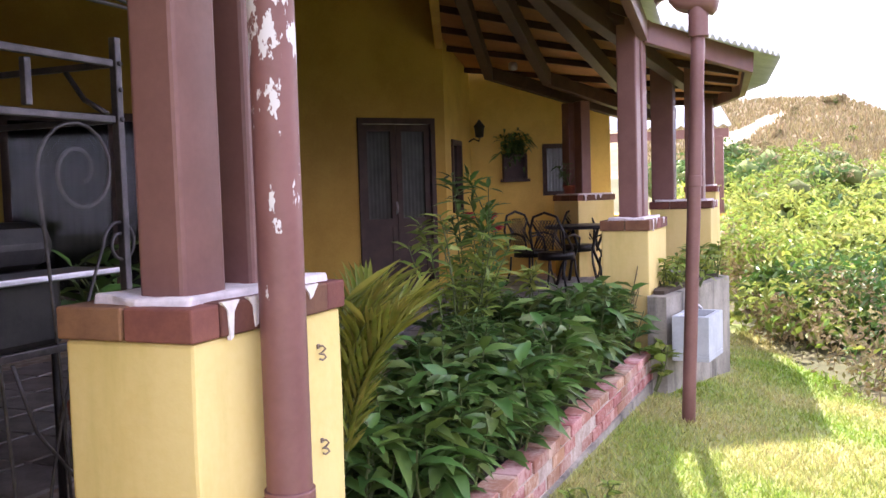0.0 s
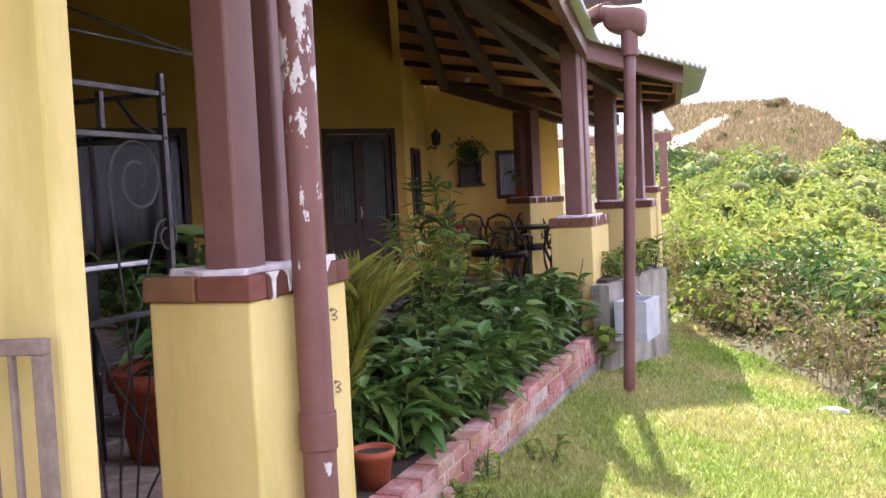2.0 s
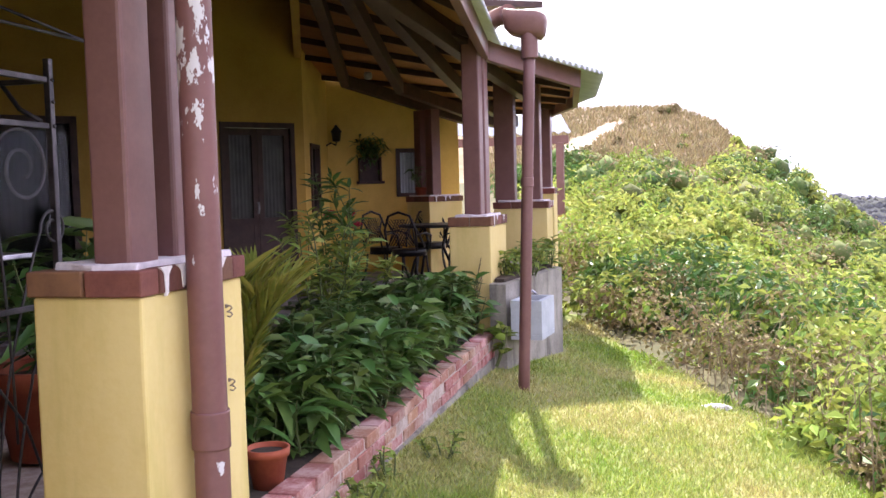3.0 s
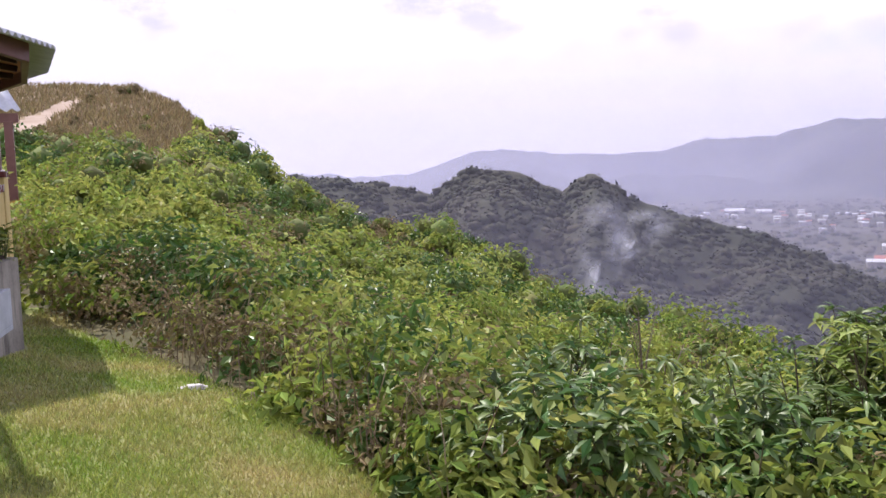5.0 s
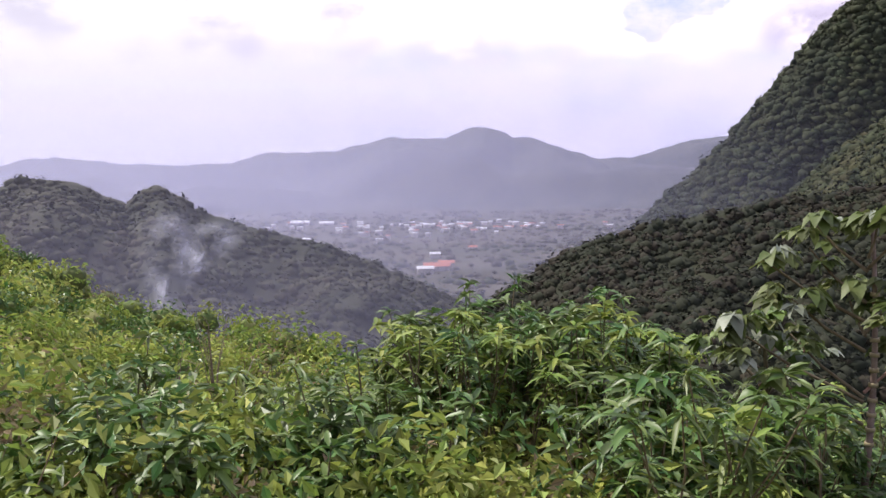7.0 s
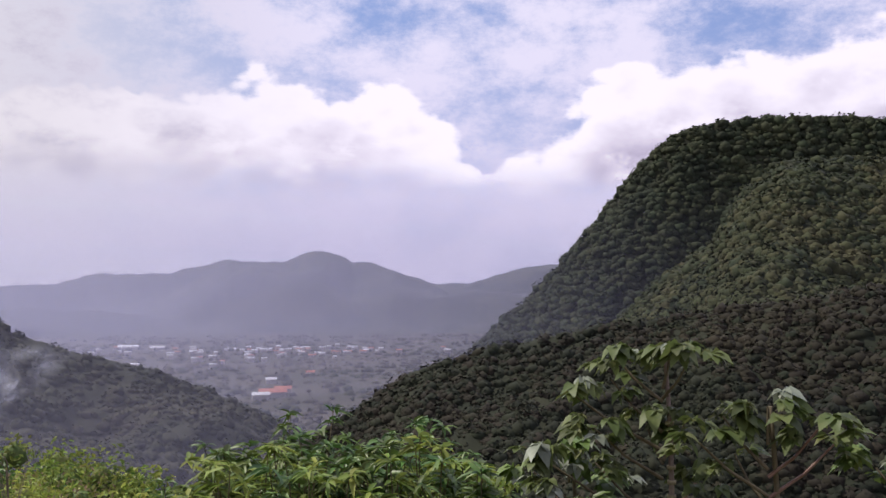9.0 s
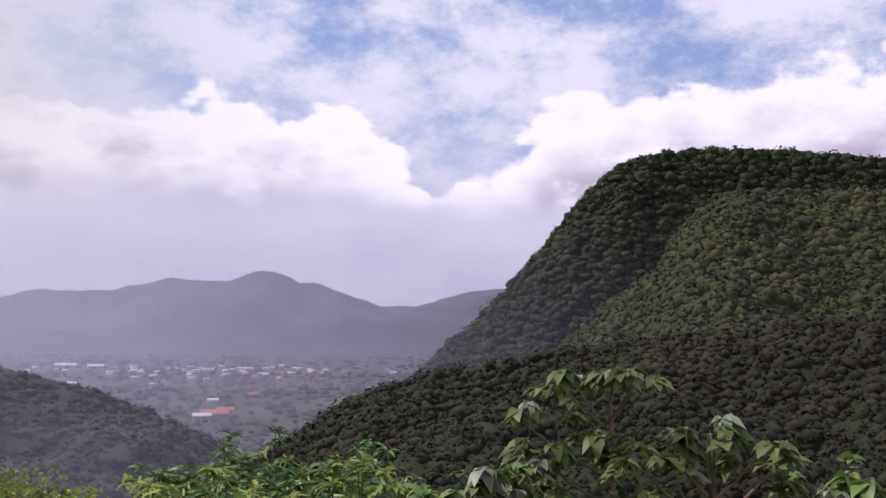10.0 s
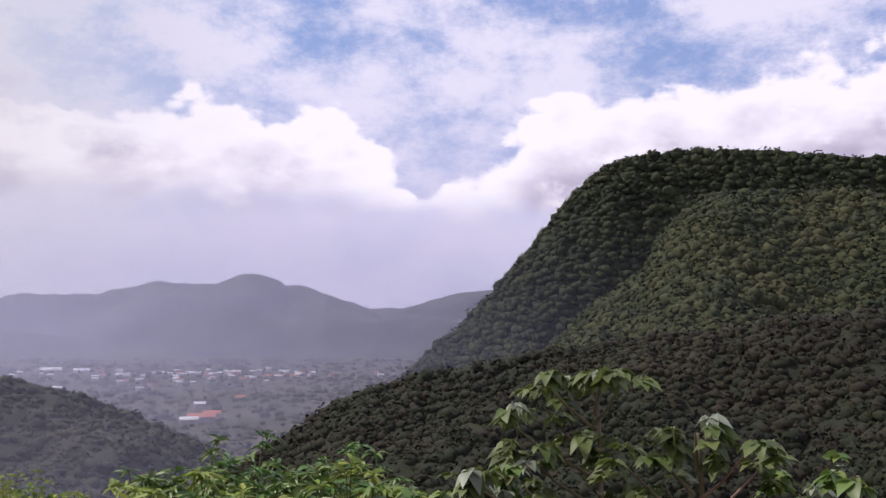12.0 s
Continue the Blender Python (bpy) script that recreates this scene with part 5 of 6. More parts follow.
lamp_at = on_wall(CORNER, nook_az, nook_len - 0.12, 0.0, 2.42)
lamp = thing("wall_lantern", "small black lantern on a scrolled wall bracket", "lantern", tuple(lamp_at))
bm = bmesh.new()
tube(bm, [(0.0, 0, -0.1), (0.08, -0.01, -0.06), (0.16, -0.02, -0.1), (0.17, -0.02, -0.05)], 0.012, 8)
part("bracket", bm, BLACKPAINT, lamp)
bm = bmesh.new()
turned(bm, [(0.03, -0.05), (0.06, -0.04), (0.075, 0.09), (0.09, 0.1), (0.03, 0.17), (0.012, 0.2)], 8)
bmesh.ops.translate(bm, verts=bm.verts, vec=(0.17, -0.02, 0))
part("lantern_head", bm, BLACKPAINT, lamp)

niche_at = on_wall(NOOK, 60, 0.62, 0.0)
niche = thing("wall_planter", "dark wooden wall shelf with a trailing fern on top", "wall planter", (niche_at.x, niche_at.y, 0), 30)
bm = bmesh.new()
for lo, hi in (((-0.2, -0.18, 1.74), (0.2, 0, 1.78)), ((-0.17, -0.14, 2.1), (0.17, 0, 2.14)), ((-0.17, -0.14, 1.78), (-0.14, 0, 2.1)), ((0.14, -0.14, 1.78), (0.17, 0, 2.1)), ((-0.14, -0.02, 1.78), (0.14, 0, 2.1))):
    box(bm, lo, hi, 0.004)
part("shelf_box", bm, DARKWOOD, niche)
n = 240
b = np.stack([rng.normal(0, 0.1, n), rng.uniform(-0.2, -0.05, n), rng.normal(2.26, 0.1, n)], -1)
leaf_part("fern", [leaf_arrays(b, ways(n, 0.1), 0.14, 0.035, 0.2, 0.6)], LEAF_DARK, niche, "dark green trailing fern")
spot = thing("ceiling_spot", "small pale ceiling spotlight on a rafter", "spotlight", (-3.9, 11.9, 3.12))
bm = bmesh.new()
turned(bm, [(0.03, -0.02), (0.055, 0.0), (0.055, 0.06), (0.04, 0.08)], 16)
part("lamp_body", bm, SILVER, spot)

# ---- slope: shrubs that stand out, then the mass ----
TOPS = np.array([(20, -9), (29, -10.6), (35, -11), (39, -11), (41, -11), (43.5, -7.0), (46, -5.6), (50, -6.4), (54.5, -6.2), (56.5, -9.5), (60, -10), (68, -12), (75, -13), (90, -12)])
for i in range(190):
    az = rng.uniform(24, 92)
    d = rng.uniform(4.6, 10.5)
    if 42.5 < az < 55.5:
        d = rng.uniform(6.5, 9.5)
    x, y = d * math.sin(radians(az)), d * math.cos(radians(az))
    z = soil_z(x, y)
    top = EYE_Z + d * math.tan(radians(float(np.interp(az, TOPS[:, 0], TOPS[:, 1])) - rng.uniform(-0.5, 3 if 42 < az < 56 else 5)))
    tall = top - z - 0.1
    if tall < 0.35:
        continue
    rosette_shrub((x, y, z), tall, 0.26 + 0.15 * tall, 4 + i % 3, [LEAF_DARK, LEAF_MID, LEAF, LEAF_DARK, LEAF_MID][i % 5], "leafy green shrub with upright stems and star-like leaf whorls",
                  rng.uniform(0.12, 0.19), rng.uniform(0.2, 0.3))


def mass(count, az_range, d_range):
    """Bushes over the hillside: each a few rounded lobes of leaf sprays round a ball coloured as inner shade."""
    az = rng.uniform(*az_range, count)
    d = np.exp(rng.uniform(math.log(d_range[0]), math.log(d_range[1]), count))
    edge = np.interp(az, EDGE[:, 0], EDGE[:, 1])
    brow = np.interp(az, BROW[:, 0], BROW[:, 1])
    x, y = d * np.sin(np.radians(az)), d * np.cos(np.radians(az))
    dry = parched(x, y)
    ok = (d > edge * 1.03 + 0.4) & (d < brow * np.where(az < 4, 0.98, 1.08)) & ~bare(x, y) & (rng.uniform(0, 1, count) > 0.78 * dry)
    az, d, edge, x, y, dry = az[ok], d[ok], edge[ok], x[ok], y[ok], dry[ok]
    z = ground_z(x, y)
    n = len(x)
    tone = fbm(x, y, 6.0, 3, 4.0) + rng.normal(0, 0.4, n)
    kind = np.where(tone > 0.28, 2, np.where(tone < -0.2, 1, 0))
    brown = (dry > 0.3) & (rng.uniform(0, 1, n) < 0.5) | (rng.uniform(0, 1, n) < 0.13) | ((d < edge * 1.35) & (az < 18) & (rng.uniform(0, 1, n) < 0.4))
    kind = np.where(brown, 3, kind)
    r = (0.55 + 0.016 * d) * rng.uniform(0.55, 1.5, n) * np.minimum(1.0, 0.45 + 0.25 * (d - edge)) * (1 - 0.68 * dry)
    lobes = 4
    spread = unit(rng.normal(0, 1, (n, lobes, 3)) + [0, 0, 0.35]) * [1, 1, 0.8]
    centre = np.stack([x, y, z + 0.3 * r], -1)[:, None] + spread * (r[:, None, None] * rng.uniform(0.35, 0.75, (n, lobes, 1)))
    lobe_r = (r[:, None] * rng.uniform(0.38, 0.62, (n, lobes))).ravel()
    centre, kind = centre.reshape(-1, 3), np.repeat(kind, lobes)
    size = np.repeat((0.085 + 0.0042 * d) * (1 - 0.2 * dry), lobes) * np.where(kind == 3, 0.62, 1.0)
    arrays, index = [], []
    for k in range(4):
        pick = kind == k
        arrays.append(dome_leaves(centre[pick], lobe_r[pick], 84, size[pick], 0.46, 0.5))
        index.append(k)
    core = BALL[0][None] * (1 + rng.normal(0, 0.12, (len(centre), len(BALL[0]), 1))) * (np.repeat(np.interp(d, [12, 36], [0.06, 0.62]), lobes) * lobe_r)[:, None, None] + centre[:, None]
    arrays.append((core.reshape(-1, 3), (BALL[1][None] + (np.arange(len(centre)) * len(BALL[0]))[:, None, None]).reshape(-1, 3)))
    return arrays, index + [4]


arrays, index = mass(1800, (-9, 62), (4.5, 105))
cover = new("hillside_scrub", leaf_mesh("hillside_scrub", arrays, [LEAF, LEAF_DARK, LEAF_LIGHT, LEAF_DRY, SHADED_CORE], index))
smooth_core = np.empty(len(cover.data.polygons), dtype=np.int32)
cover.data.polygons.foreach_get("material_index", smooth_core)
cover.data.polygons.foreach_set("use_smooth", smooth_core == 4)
tagged(cover, "dense green scrub bushes covering the hillside, browner at the top", "scrub", kind="stuff")

# tan grass on the dry hilltop
n = 60000
az, d = rng.uniform(-12, 16, n), rng.uniform(38, 97, n)
x, y = d * np.sin(np.radians(az)), d * np.cos(np.radians(az))
ok = (parched(x, y) > rng.uniform(0.15, 0.8, n)) & ~bare(x, y) & (d < np.interp(az, BROW[:, 0], BROW[:, 1]))
x, y = x[ok], y[ok]
n = len(x)
foot = np.stack([x, y, ground_z(x, y) - 0.05], -1)
turn, tall = rng.uniform(0, 2 * np.pi, n), rng.uniform(0.15, 0.6, n)
flat = np.stack([np.cos(turn), np.sin(turn), 0 * x], -1) * 0.07
tip = foot + np.stack([rng.normal(0, 0.4, n) * tall, rng.normal(0, 0.4, n) * tall, tall], -1)
dry_grass = new("dry_grass", leaf_mesh("dry_grass", [(np.stack([foot - flat, foot + flat, tip], 1).reshape(-1, 3), np.arange(3 * n).reshape(-1, 3))], LEAF_DRY))
tagged(dry_grass, "tan dry grass tufts over the hilltop", "grass", kind="stuff")

# dry stalks and long grass at the foot of the lawn
bm = bmesh.new()
for i in range(600):
    az = rng.uniform(-6, 19)
    d = float(np.interp(az, EDGE[:, 0], EDGE[:, 1])) * rng.uniform(1.02, 1.75)
    x, y = d * math.sin(radians(az)), d * math.cos(radians(az))
    z = soil_z(x, y)
    h = rng.uniform(0.3, 0.85)
    dx, dy = rng.normal(0, 0.2, 2)
    tube(bm, [(x, y, z - 0.05), (x + 0.4 * dx, y + 0.4 * dy, z + 0.6 * h), (x + dx, y + dy, z + h)], 0.006, 4, 0.002, False)
stalks = new("dry_stalks", mesh_of("dry_stalks", bm, STALK))
tagged(stalks, "thin dry brown stalks along the edge of the lawn", "stalks", kind="stuff")
for az, d, n in ((21.5, 5.2, 9), (28.0, 6.0, 4), (35.0, 5.4, 6)):
    x, y = d * math.sin(radians(az)), d * math.cos(radians(az))
    tuft = thing("grass_tuft", "tuft of long pale arching grass blades on the slope", "grass", (x, y, soil_z(x, y)), group="grass tufts")
    for k in range(n):
        a, h = rng.uniform(0, 6.28), rng.uniform(0.5, 0.95)
        bm = bmesh.new()
        rows = []
        for s in np.linspace(0, 1, 7):
            c = Vector((0.45 * h * s * s * math.cos(a), 0.45 * h * s * s * math.sin(a), h * (s - 0.25 * s * s)))
            w = 0.009 * (1 - s) + 0.001
            rows.append((bm.verts.new(c + Vector((-w * math.sin(a), w * math.cos(a), 0))), bm.verts.new(c - Vector((-w * math.sin(a), w * math.cos(a), 0)))))
        for p, q in zip(rows, rows[1:]):
            bm.faces.new((p[0], p[1], q[1], q[0])).smooth = True
        part("blade", bm, PALM, tuft)

# lawn blades
n = 330000
az = rng.uniform(-24, 34, n)
d = np.exp(rng.uniform(math.log(1.9), math.log(17), n))
az[:40000], d[:40000] = rng.uniform(-180, 180, 40000), 7 * rng.uniform(0, 1, 40000) ** 0.5
x, y = d * np.sin(np.radians(az)), d * np.cos(np.radians(az))
edge = np.interp(az, EDGE[:, 0], EDGE[:, 1])
wall_x = np.interp(y, [0.3, 3, 7.6, 7.75, 9.55, 10.5], [-1.38, -1.46, -1.46, -1.36, -1.04, -1.4])
ok = (d < edge * 1.05) & ((x > wall_x) | ((y < 0.3) & (y > -8)))
x, y, d = x[ok], y[ok], d[ok]
n = len(x)
tall = rng.uniform(0.018, 0.05, n) * (1 + 0.35 * np.maximum(fbm(x, y, 1.3, 3, 9.0), 0))
turn = rng.uniform(0, 2 * np.pi, n)
thick = 0.0022 + 0.0006 * d
foot = np.stack([x, y, lawn_z(x, y) - 0.004], -1)
flat = np.stack([np.cos(turn) * thick, np.sin(turn) * thick, 0 * x], -1)
tip = foot + np.stack([rng.normal(0, 0.5, n) * tall, rng.normal(0, 0.5, n) * tall, tall], -1)
lawn = new("lawn_grass", leaf_mesh("lawn_grass", [(np.stack([foot - flat, foot + flat, tip], 1).reshape(-1, 3), np.arange(3 * n).reshape(-1, 3))], BLADE))
tagged(lawn, "short green lawn grass with dry patches", "grass", kind="stuff")
stone = thing("stone", "flat pale stone lying on the lawn", "stone", (0.29, 7.6, soil_z(0.29, 7.6)))
bm = bmesh.new()
bmesh.ops.create_icosphere(bm, subdivisions=2, radius=0.1)
for v in bm.verts:
    v.co = Vector((v.co.x * 1.5, v.co.y * 0.6, v.co.z * 0.25)) + 0.02 * noise.noise_vector(v.co * 12)
part("rock", bm, WHITEGROUT, stone)


def hanging_leaf(end, a, span):
    """One large umbrella leaf: long lobes that spread from the stalk and hang down."""
    m = 8
    fan = np.linspace(-2.7, 2.7, m) + a
    w = unit(np.stack([np.cos(fan), np.sin(fan), rng.uniform(-0.25, 0.3, m)], -1))
    size = span * (0.75 + 0.3 * np.cos(fan - a)) * rng.uniform(0.85, 1.1, m)
    return leaf_arrays(np.tile(end, (m, 1)), w, size, size * 0.72, 0.12, rng.uniform(0.35, 0.8))


def lobed_tree(at, height, arms, label, mat, pale=None):
    """A slim ringed trunk with bare arms, each ending in a bunch of large hanging lobed leaves. Arms: side, fall, back, leaves."""
    ob = thing("lobed_leaf_tree", label, "tree", at)
    away = math.atan2(at[0], at[1])
    side, back = np.array([math.cos(away), -math.sin(away), 0]), np.array([math.sin(away), math.cos(away), 0])
    bm = bmesh.new()
    line = [(0.05 * math.sin(3 * k / 9), 0.04 * math.sin(2 + 4 * k / 9), -0.1 + (height + 0.1) * k / 9) for k in range(10)]
    tube(bm, line, 0.03, 8, 0.013)
    trunk = part("trunk", bm, STEM if pale is None else RUSTIRON, ob)
    for k in range(14 if pale else 0):
        p, q = Vector(line[3 + k // 3]), Vector(line[4 + k // 3])
        c = p.lerp(q, (k % 3) / 3)
        bm = bmesh.new()
        tube(bm, [c - Vector((0, 0, 0.012)), c + Vector((0, 0, 0.012))], 0.031, 8)
        part("ring", bm, STALK, trunk)
    for across, fall, deep, leaves in arms:
        end = np.array([0, 0, height - fall]) + side * across + back * deep
        root = np.array([0, 0, max(0.1, height - fall - 0.22 - 0.25 * abs(across))])
        bm = bmesh.new()
        tube(bm, [root, root + 0.55 * (end - root) - [0, 0, 0.03], end], 0.012, 6, 0.006, False)
        arm = part("arm", bm, REDBARK if across > 0.2 else STEM, ob)
        for k in range(leaves + 2):
            a = rng.uniform(0, 6.28)
            tip = end + np.array([0.13 * math.cos(a), 0.13 * math.sin(a), rng.uniform(-0.08, 0.1)])
            leaf_part("leaf", [hanging_leaf(tip, a, rng.uniform(0.10, 0.165))], TREEPALE if k % 9 == 6 else mat, arm, "pale curled leaf" if k % 9 == 6 else "")
    return ob


def planted(az, d):
    x, y = 0.07 + d * math.sin(radians(az)), -0.155 + d * math.cos(radians(az))
    return x, y, soil_z(x, y)


for az, d, el, mat, pale, arms in (
        (67.0, 6.2, -3.7, TREELEAF, True, ((0.05, 0.02, 0.0, 7), (-0.33, 0.03, 0.1, 5), (0.17, 0.05, -0.1, 4), (-0.62, 0.27, 0.0, 5), (-0.35, 0.22, 0.25, 4), (-0.42, 0.5, -0.15, 8), (-0.12, 0.48, 0.2, 5), (0.15, 0.45, 0.1, 5),
                           (-0.8, 0.72, 0.0, 6), (-0.45, 0.78, 0.2, 6), (-0.65, 0.9, -0.2, 6), (0.25, 0.8, 0.2, 4))),
        (72.9, 5.8, -6.8, TREELEAF, None, ((0.0, 0.0, 0.0, 6), (-0.26, 0.08, 0.1, 4), (-0.4, 0.2, -0.1, 4), (0.27, 0.12, 0.0, 3), (0.36, 0.22, 0.15, 2), (-0.2, 0.32, 0.2, 3))),
        (61.5, 6.8, -9.8, LEAF_MID, None, ((0.0, 0.0, 0.0, 6), (-0.3, 0.12, 0.1, 5), (0.32, 0.15, 0.0, 5), (0.1, 0.35, -0.2, 5))),
        (81.5, 6.0, -8.6, LEAF_MID, None, ((0.0, 0.0, 0.0, 6), (-0.32, 0.15, 0.1, 5), (0.3, 0.2, 0.0, 4), (-0.1, 0.4, 0.1, 4)))):
    x, y, z = planted(az, d)
    lobed_tree((x, y, z), 1.65 + d * math.tan(radians(el)) - z, arms, "young tree with large hanging lobed leaves on bare arms", mat, pale)


def dead_branch(az, d, el, span, label):
    x, y = d * math.sin(radians(az)), d * math.cos(radians(az))
    z = soil_z(x, y)
    tall = EYE_Z + d * math.tan(radians(el)) - z
    ob = thing("dead_branch", label, "branch", (x, y, z), group="dead branches")
    for k in range(7):
        a = rng.uniform(0, 6.28)
        s = rng.uniform(0.55, 0.95)
        bm = bmesh.new()
        end = Vector((span * math.cos(a), span * math.sin(a), tall * rng.uniform(0.85, 1.08)))
        tube(bm, [(0, 0, -0.05), (0.03, 0, 0.4 * tall), (0.3 * end.x, 0.3 * end.y, s * tall), end], 0.012, 5, 0.003, False)
        part("twig", bm, RUSTIRON, ob)


dead_branch(27.6, 14.0, -11.0, 0.5, "pale dead branch sticking out of the scrub")
dead_branch(29.9, 12.0, -9.0, 0.22, "thin bare sapling rising above the scrub")
dead_branch(31.5, 9.0, -12.0, 0.3, "pale dry twigs among the green shrubs")


# ---- forest crowns, town and smoke ----
def crowns(name, az_range, height, near, far, count, size, mats, label, weight=1.0, sprays=7, patch=14):
    """Treetops on a hill: uneven domes of leaf sprays side by side."""
    az = rng.uniform(*az_range, count)
    d = near + (far - near) * rng.uniform(0.0, 1.0, count) ** weight
    x, y = d * np.sin(np.radians(az)), d * np.cos(np.radians(az))
    z = height(x, y)
    ok = z > VALLEY - 8
    x, y, z = x[ok], y[ok], z[ok]
    r = size * rng.uniform(0.3, 1.42, len(x)) ** 1.3
    pick = fbm(x, y, size * patch, 3, 6.0) + rng.normal(0, 0.35, len(x)) > 0.1
    centre = np.stack([x, y, z - 0.42 * r + 0.12 * size * rng.normal(0, 1, len(x))], -1)
    arrays = []
    for q in (pick, ~pick):
        n = int(q.sum())
        lump = BALL[0][None] * (1 + rng.normal(0, 0.14, (n, len(BALL[0]), 1))) * (0.98 * r[q])[:, None, None] * np.stack([np.ones(n), np.ones(n), rng.uniform(0.6, 0.95, n)], -1)[:, None] + centre[q][:, None]
        arrays.append((lump.reshape(-1, 3), (BALL[1][None] + (np.arange(n) * len(BALL[0]))[:, None, None]).reshape(-1, 3)))
        arrays.append(dome_leaves(centre[q], r[q], sprays, 0.5 * r[q], 0.8, 0.4, 0.05, 0.8))
    ob = new(name, leaf_mesh(name, arrays, mats, [1, 1, 0, 0]))
    ob.data.polygons.foreach_set("use_smooth", [True] * len(ob.data.polygons))
    return tagged(ob, label, "forest", kind="stuff")


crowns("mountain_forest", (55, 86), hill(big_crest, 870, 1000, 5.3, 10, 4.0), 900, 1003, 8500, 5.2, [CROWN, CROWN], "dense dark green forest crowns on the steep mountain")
crowns("shoulder_forest", (61, 86), hill(shoulder_crest, 420, 800, 2.3, 10, 3.0), 520, 802, 9500, 4.8, [CROWN, CROWN_SUNLIT], "green forest crowns on the mountain shoulder")
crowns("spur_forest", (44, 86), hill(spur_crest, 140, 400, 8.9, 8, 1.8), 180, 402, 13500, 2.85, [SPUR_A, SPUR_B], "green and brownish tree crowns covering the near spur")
crowns("hill_forest", (6, 47), hill(hump_crest, 380, 800, 1.7, 9, 2.2), 440, 802, 6800, 4.8, [HUMP, HUMP_B], "dull dry forest crowns on the rounded hills")
crowns("valley_trees", (28, 62), lambda x, y: ground_z(x, y) + 2.0, 800, 2900, 2600, 8, [VALE, VALE_B], "hazy trees scattered over the valley floor", sprays=3, patch=30)


def house_far(az, el, w, l, turn, roof):
    d = (EYE_Z - VALLEY - 6) / math.tan(radians(-el))
    ob = thing("house", "small pale house in the valley town with a %s roof" % ("red" if roof is ROOFRED else "white"), "house",
               (d * math.sin(radians(az)), d * math.cos(radians(az)), VALLEY + 2), turn, "houses of the town")
    bm = bmesh.new()
    box(bm, (-l / 2, -w / 2, -6), (l / 2, w / 2, 4))
    part("wall", bm, TOWNWALL, ob)
    bm = bmesh.new()
    v = [bm.verts.new(p) for p in ((-l / 2 - 1, -w / 2 - 1, 4.1), (l / 2 + 1, -w / 2 - 1, 4.1), (l / 2 + 1, w / 2 + 1, 4.1), (-l / 2 - 1, w / 2 + 1, 4.1), (-l / 2 - 1, 0, 4.1 + 0.3 * w), (l / 2 + 1, 0, 4.1 + 0.3 * w))]
    for q in ((0, 1, 5, 4), (2, 3, 4, 5), (0, 4, 3), (1, 2, 5), (3, 2, 1, 0)):
        bm.faces.new([v[i] for i in q])
    part("roof", bm, roof, ob)


for i in range(90):
    az = rng.normal(43, 4.6)
    el = -3.75 - abs(rng.normal(0, 0.35)) + rng.uniform(0, 0.25)
    house_far(az, el, rng.uniform(4, 7), rng.uniform(6, 15), rng.uniform(-60, -20), ROOFRED if rng.uniform() < 0.3 else ROOFWHITE)
for az, el, w, l, roof in ((43.6, -6.35, 16, 36, ROOFRED), (44.2, -6.15, 12, 22, ROOFRED), (42.9, -6.5, 12, 22, ROOFWHITE), (43.5, -5.6, 10, 16, ROOFWHITE), (39.3, -9.0, 9, 14, ROOFWHITE),
                           (40.4, -9.3, 7, 10, ROOFWHITE), (35.3, -3.6, 18, 44, ROOFWHITE), (36.9, -3.65, 14, 34, ROOFWHITE), (45.8, -5.2, 9, 14, ROOFRED)):
    house_far(az, el, w, l, -40, roof)


def smoke():
    mat = bpy.data.materials.new("smoke")
    mat.use_nodes = True
    tree = mat.node_tree
    tree.nodes.clear()
    coord = tree.nodes.new("ShaderNodeTexCoord").outputs["UV"]
    xyz = tree.nodes.new("ShaderNodeSeparateXYZ")
    tree.links.new(coord, xyz.inputs[0])
    across = maths(tree, "ABSOLUTE", maths(tree, "SUBTRACT", xyz.outputs[0], 0.5))
    body = maths(tree, "MULTIPLY", smooth(tree, across, 0.5, 0.05), smooth(tree, xyz.outputs[1], 1.0, 0.75))
    body = maths(tree, "MULTIPLY", body, smooth(tree, xyz.outputs[1], 0.0, 0.1))
    wisps = smooth(tree, noise_of(tree, coord, 2.6, 5, 0.55), 0.36, 0.78)
    veil = maths(tree, "MULTIPLY", maths(tree, "MULTIPLY", body, wisps), 0.8)
    mix = tree.nodes.new("ShaderNodeMixShader")
    diff = tree.nodes.new("ShaderNodeBsdfDiffuse")
    diff.inputs[0].default_value = (0.75, 0.76, 0.85, 1)
    clear = tree.nodes.new("ShaderNodeBsdfTransparent")
    trans = tree.nodes.new("ShaderNodeBsdfTranslucent")
    trans.inputs[0].default_value = (0.75, 0.76, 0.85, 1)
    add = tree.nodes.new("ShaderNodeMixShader")
    tree.links.new(diff.outputs[0], add.inputs[1]), tree.links.new(trans.outputs[0], add.inputs[2])
    tree.links.new(veil, mix.inputs[0]), tree.links.new(clear.outputs[0], mix.inputs[1]), tree.links.new(add.outputs[0], mix.inputs[2])
    out = tree.nodes.new("ShaderNodeOutputMaterial")
    tree.links.new(mix.outputs[0], out.inputs[0])
    return mat


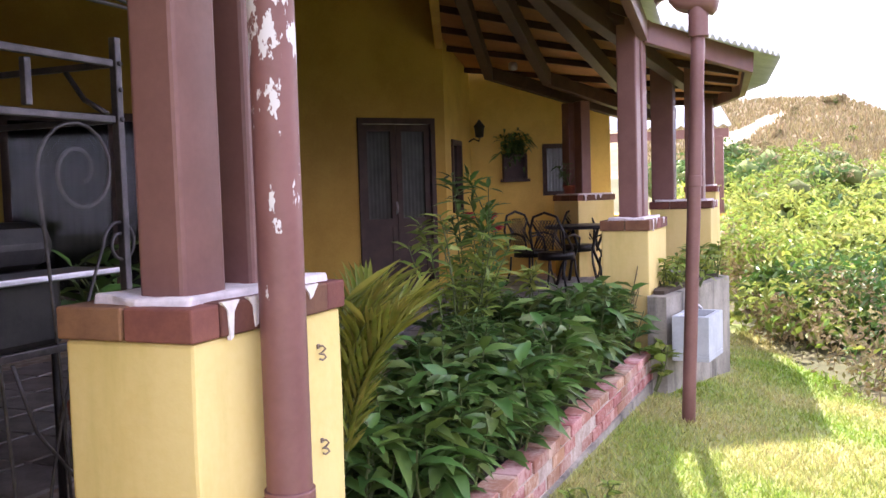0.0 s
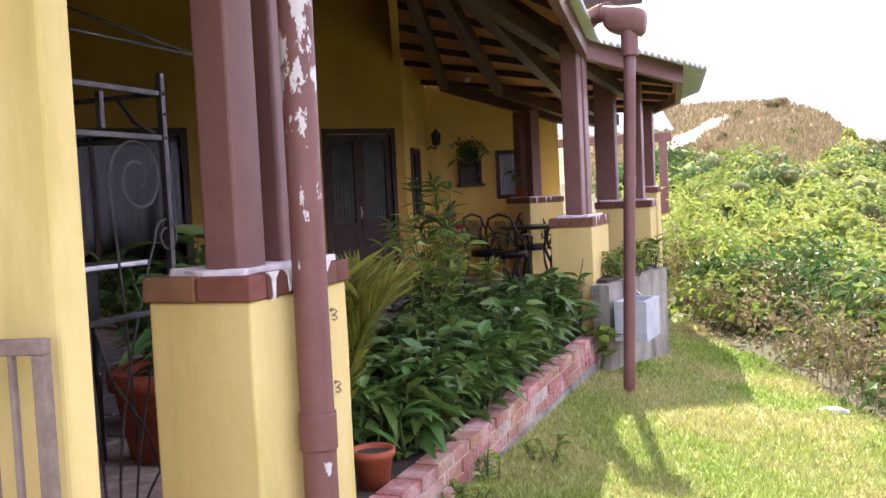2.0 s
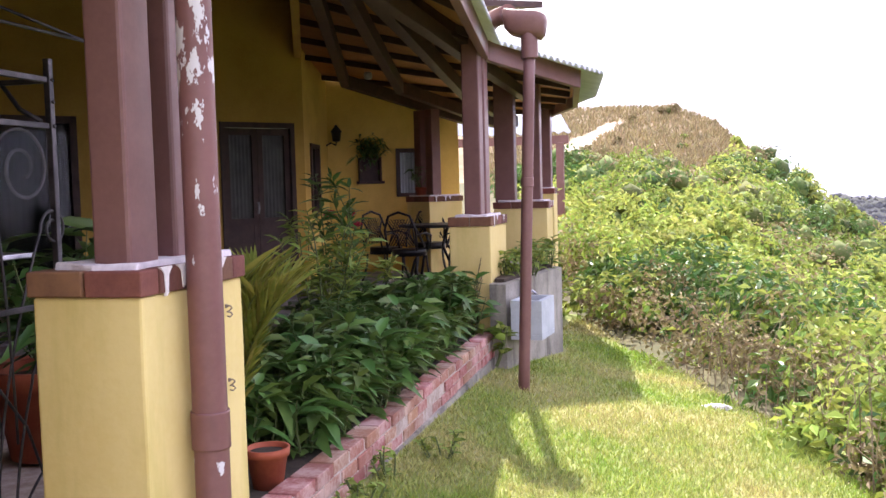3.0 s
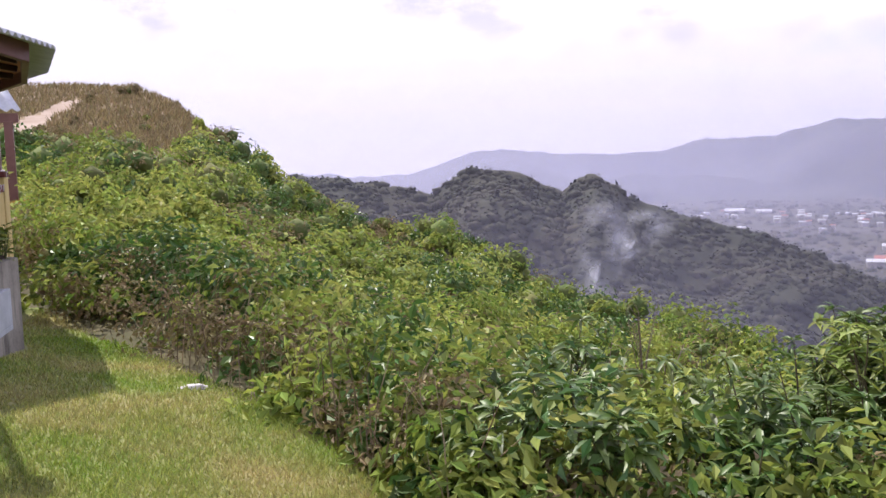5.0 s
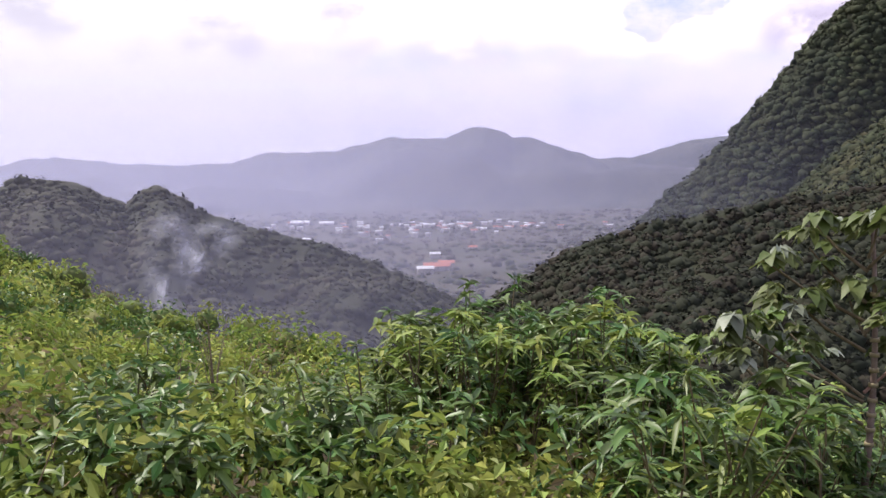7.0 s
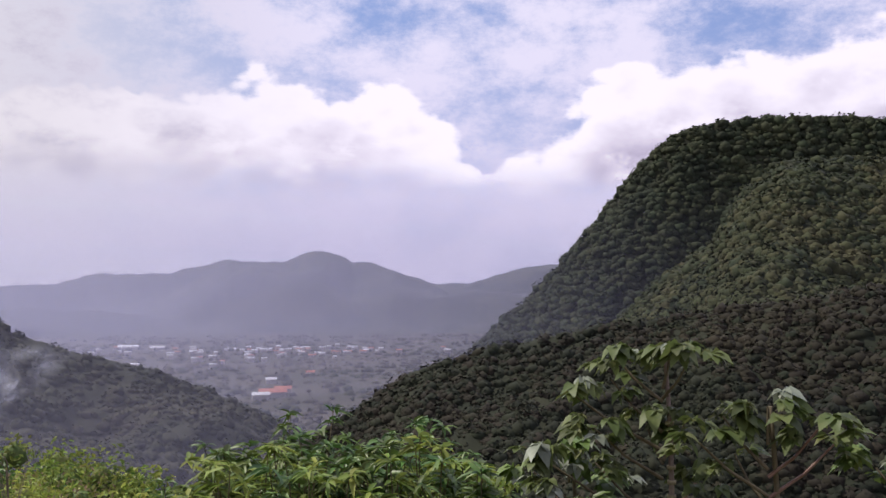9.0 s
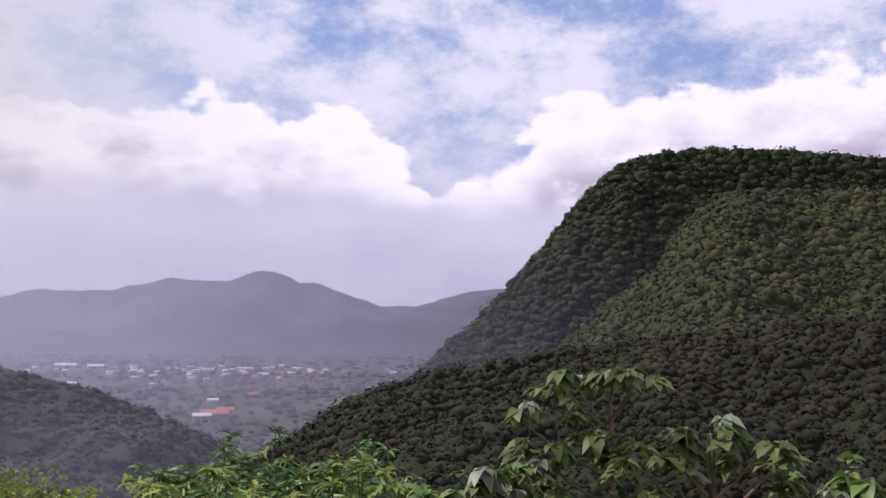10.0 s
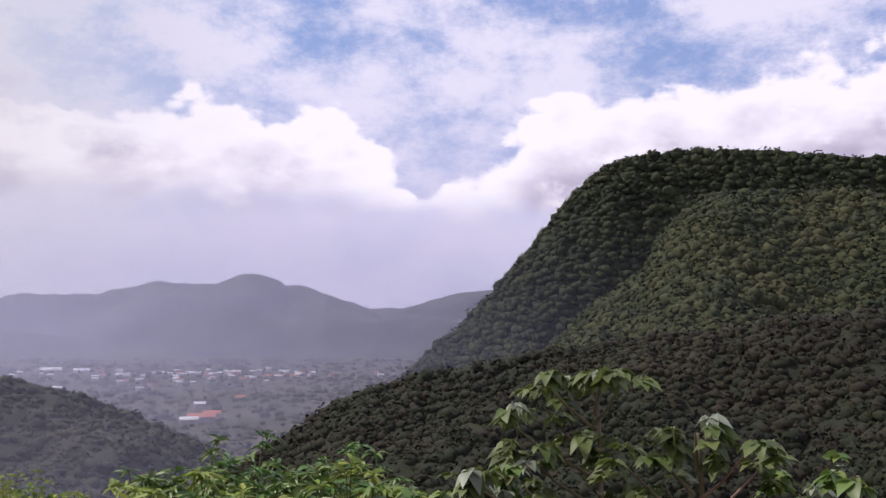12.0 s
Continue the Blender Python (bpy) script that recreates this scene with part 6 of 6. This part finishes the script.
SMOKE = smoke()
plume = thing("smoke_plume", "thin grey-blue smoke drifting up from the wooded slope", "smoke")
for az0, az1, el0, el1, w, d in ((26.7, 28.2, -9.4, -2.4, 4.2, 430), (28.5, 31.0, -6.6, -3.2, 4.0, 420)):
    bm = bmesh.new()
    uv = bm.loops.layers.uv.new("UVMap")
    grid = []
    for i in range(13):
        s = i / 12
        row = []
        for k in range(7):
            u = k / 6
            az = az0 + (az1 - az0) * s + (u - 0.5) * w * (0.6 + 0.8 * s) + 0.3 * math.sin(5 * s)
            el = el0 + (el1 - el0) * s
            dd = d + 25 * math.sin(math.pi * u)
            row.append((bm.verts.new((dd * math.sin(radians(az)), dd * math.cos(radians(az)), EYE_Z + dd * math.tan(radians(el)))), u, s))
        grid.append(row)
    for p, q in zip(grid, grid[1:]):
        for k in range(6):
            quad = (p[k], p[k + 1], q[k + 1], q[k])
            f = bm.faces.new([c[0] for c in quad])
            f.smooth = True
            for loop, c in zip(f.loops, quad):
                loop[uv].uv = (c[1], c[2])
    part("wisp", bm, SMOKE, plume)

def haze_sheet_tint(name, thick):
    """Haze painted on a see-through sheet: thickest low down and towards the sun, gone at the rim."""
    mat = bpy.data.materials.new(name)
    mat.use_nodes = True
    tree = mat.node_tree
    tree.nodes.clear()
    coord = tree.nodes.new("ShaderNodeTexCoord").outputs["UV"]
    xyz = tree.nodes.new("ShaderNodeSeparateXYZ")
    tree.links.new(coord, xyz.inputs[0])
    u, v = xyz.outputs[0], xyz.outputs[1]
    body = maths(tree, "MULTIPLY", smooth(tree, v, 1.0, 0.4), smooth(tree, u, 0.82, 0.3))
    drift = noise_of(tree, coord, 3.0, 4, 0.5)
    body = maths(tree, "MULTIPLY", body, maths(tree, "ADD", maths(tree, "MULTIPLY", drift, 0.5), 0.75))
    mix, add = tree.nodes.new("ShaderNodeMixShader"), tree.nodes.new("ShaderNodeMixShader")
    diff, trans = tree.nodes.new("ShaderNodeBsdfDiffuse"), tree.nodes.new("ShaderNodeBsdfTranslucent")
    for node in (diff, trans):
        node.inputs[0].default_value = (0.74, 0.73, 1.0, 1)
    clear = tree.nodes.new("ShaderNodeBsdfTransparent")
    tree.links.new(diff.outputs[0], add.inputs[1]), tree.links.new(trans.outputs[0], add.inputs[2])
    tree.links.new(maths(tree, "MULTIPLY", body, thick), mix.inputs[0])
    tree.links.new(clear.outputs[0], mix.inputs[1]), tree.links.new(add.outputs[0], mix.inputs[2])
    tree.links.new(mix.outputs[0], tree.nodes.new("ShaderNodeOutputMaterial").inputs[0])
    return mat


# Sheets added one behind another, so haze builds up with distance.
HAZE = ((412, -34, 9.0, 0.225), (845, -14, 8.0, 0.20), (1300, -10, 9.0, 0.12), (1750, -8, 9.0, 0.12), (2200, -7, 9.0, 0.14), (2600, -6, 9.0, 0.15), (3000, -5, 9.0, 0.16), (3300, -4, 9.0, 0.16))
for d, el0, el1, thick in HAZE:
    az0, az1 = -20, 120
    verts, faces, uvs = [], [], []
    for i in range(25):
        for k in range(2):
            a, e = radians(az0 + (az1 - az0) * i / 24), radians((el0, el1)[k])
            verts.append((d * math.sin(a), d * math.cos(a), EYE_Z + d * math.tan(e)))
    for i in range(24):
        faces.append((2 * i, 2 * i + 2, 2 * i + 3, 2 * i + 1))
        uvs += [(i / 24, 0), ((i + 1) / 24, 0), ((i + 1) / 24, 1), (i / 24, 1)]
    me = sheet_mesh("haze", verts, faces, haze_sheet_tint("valley_haze_sheet", thick))
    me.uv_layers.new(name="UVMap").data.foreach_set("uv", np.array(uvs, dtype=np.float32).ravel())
    tagged(new("haze", me), "see-through blue-grey sheet standing in for valley haze", "haze", kind="stuff")

# ---- flagstones, last ----
stones = 0
for i in range(30):
    for j in range(16):
        y0, x0 = 1.9 + i * 0.42, -2.05 - j * 0.42
        if stones >= 290 or x0 - 0.42 < -6.2:
            continue
        if (x0 > -3.0 and 3.0 < y0 + 0.42 and y0 < 7.9) or (y0 > 11.6 + 0.8 * (x0 + 4.7) and x0 < -4.7) or y0 > 13.2:
            continue
        if x0 < -2.05 - 0.42 * 8 and y0 < 6:
            continue
        bm = bmesh.new()
        box(bm, (-0.2, -0.2, -0.02), (0.2, 0.2, 0.0), 0.006)
        ob = part("flagstone", bm, FLOORM, floor)
        ob.matrix_basis = pose(x0 - 0.21 + rng.uniform(-0.004, 0.004), y0 + 0.21, FLOOR_Z + rng.uniform(-0.003, 0.0), 0, 0, rng.uniform(-1, 1))
        stones += 1
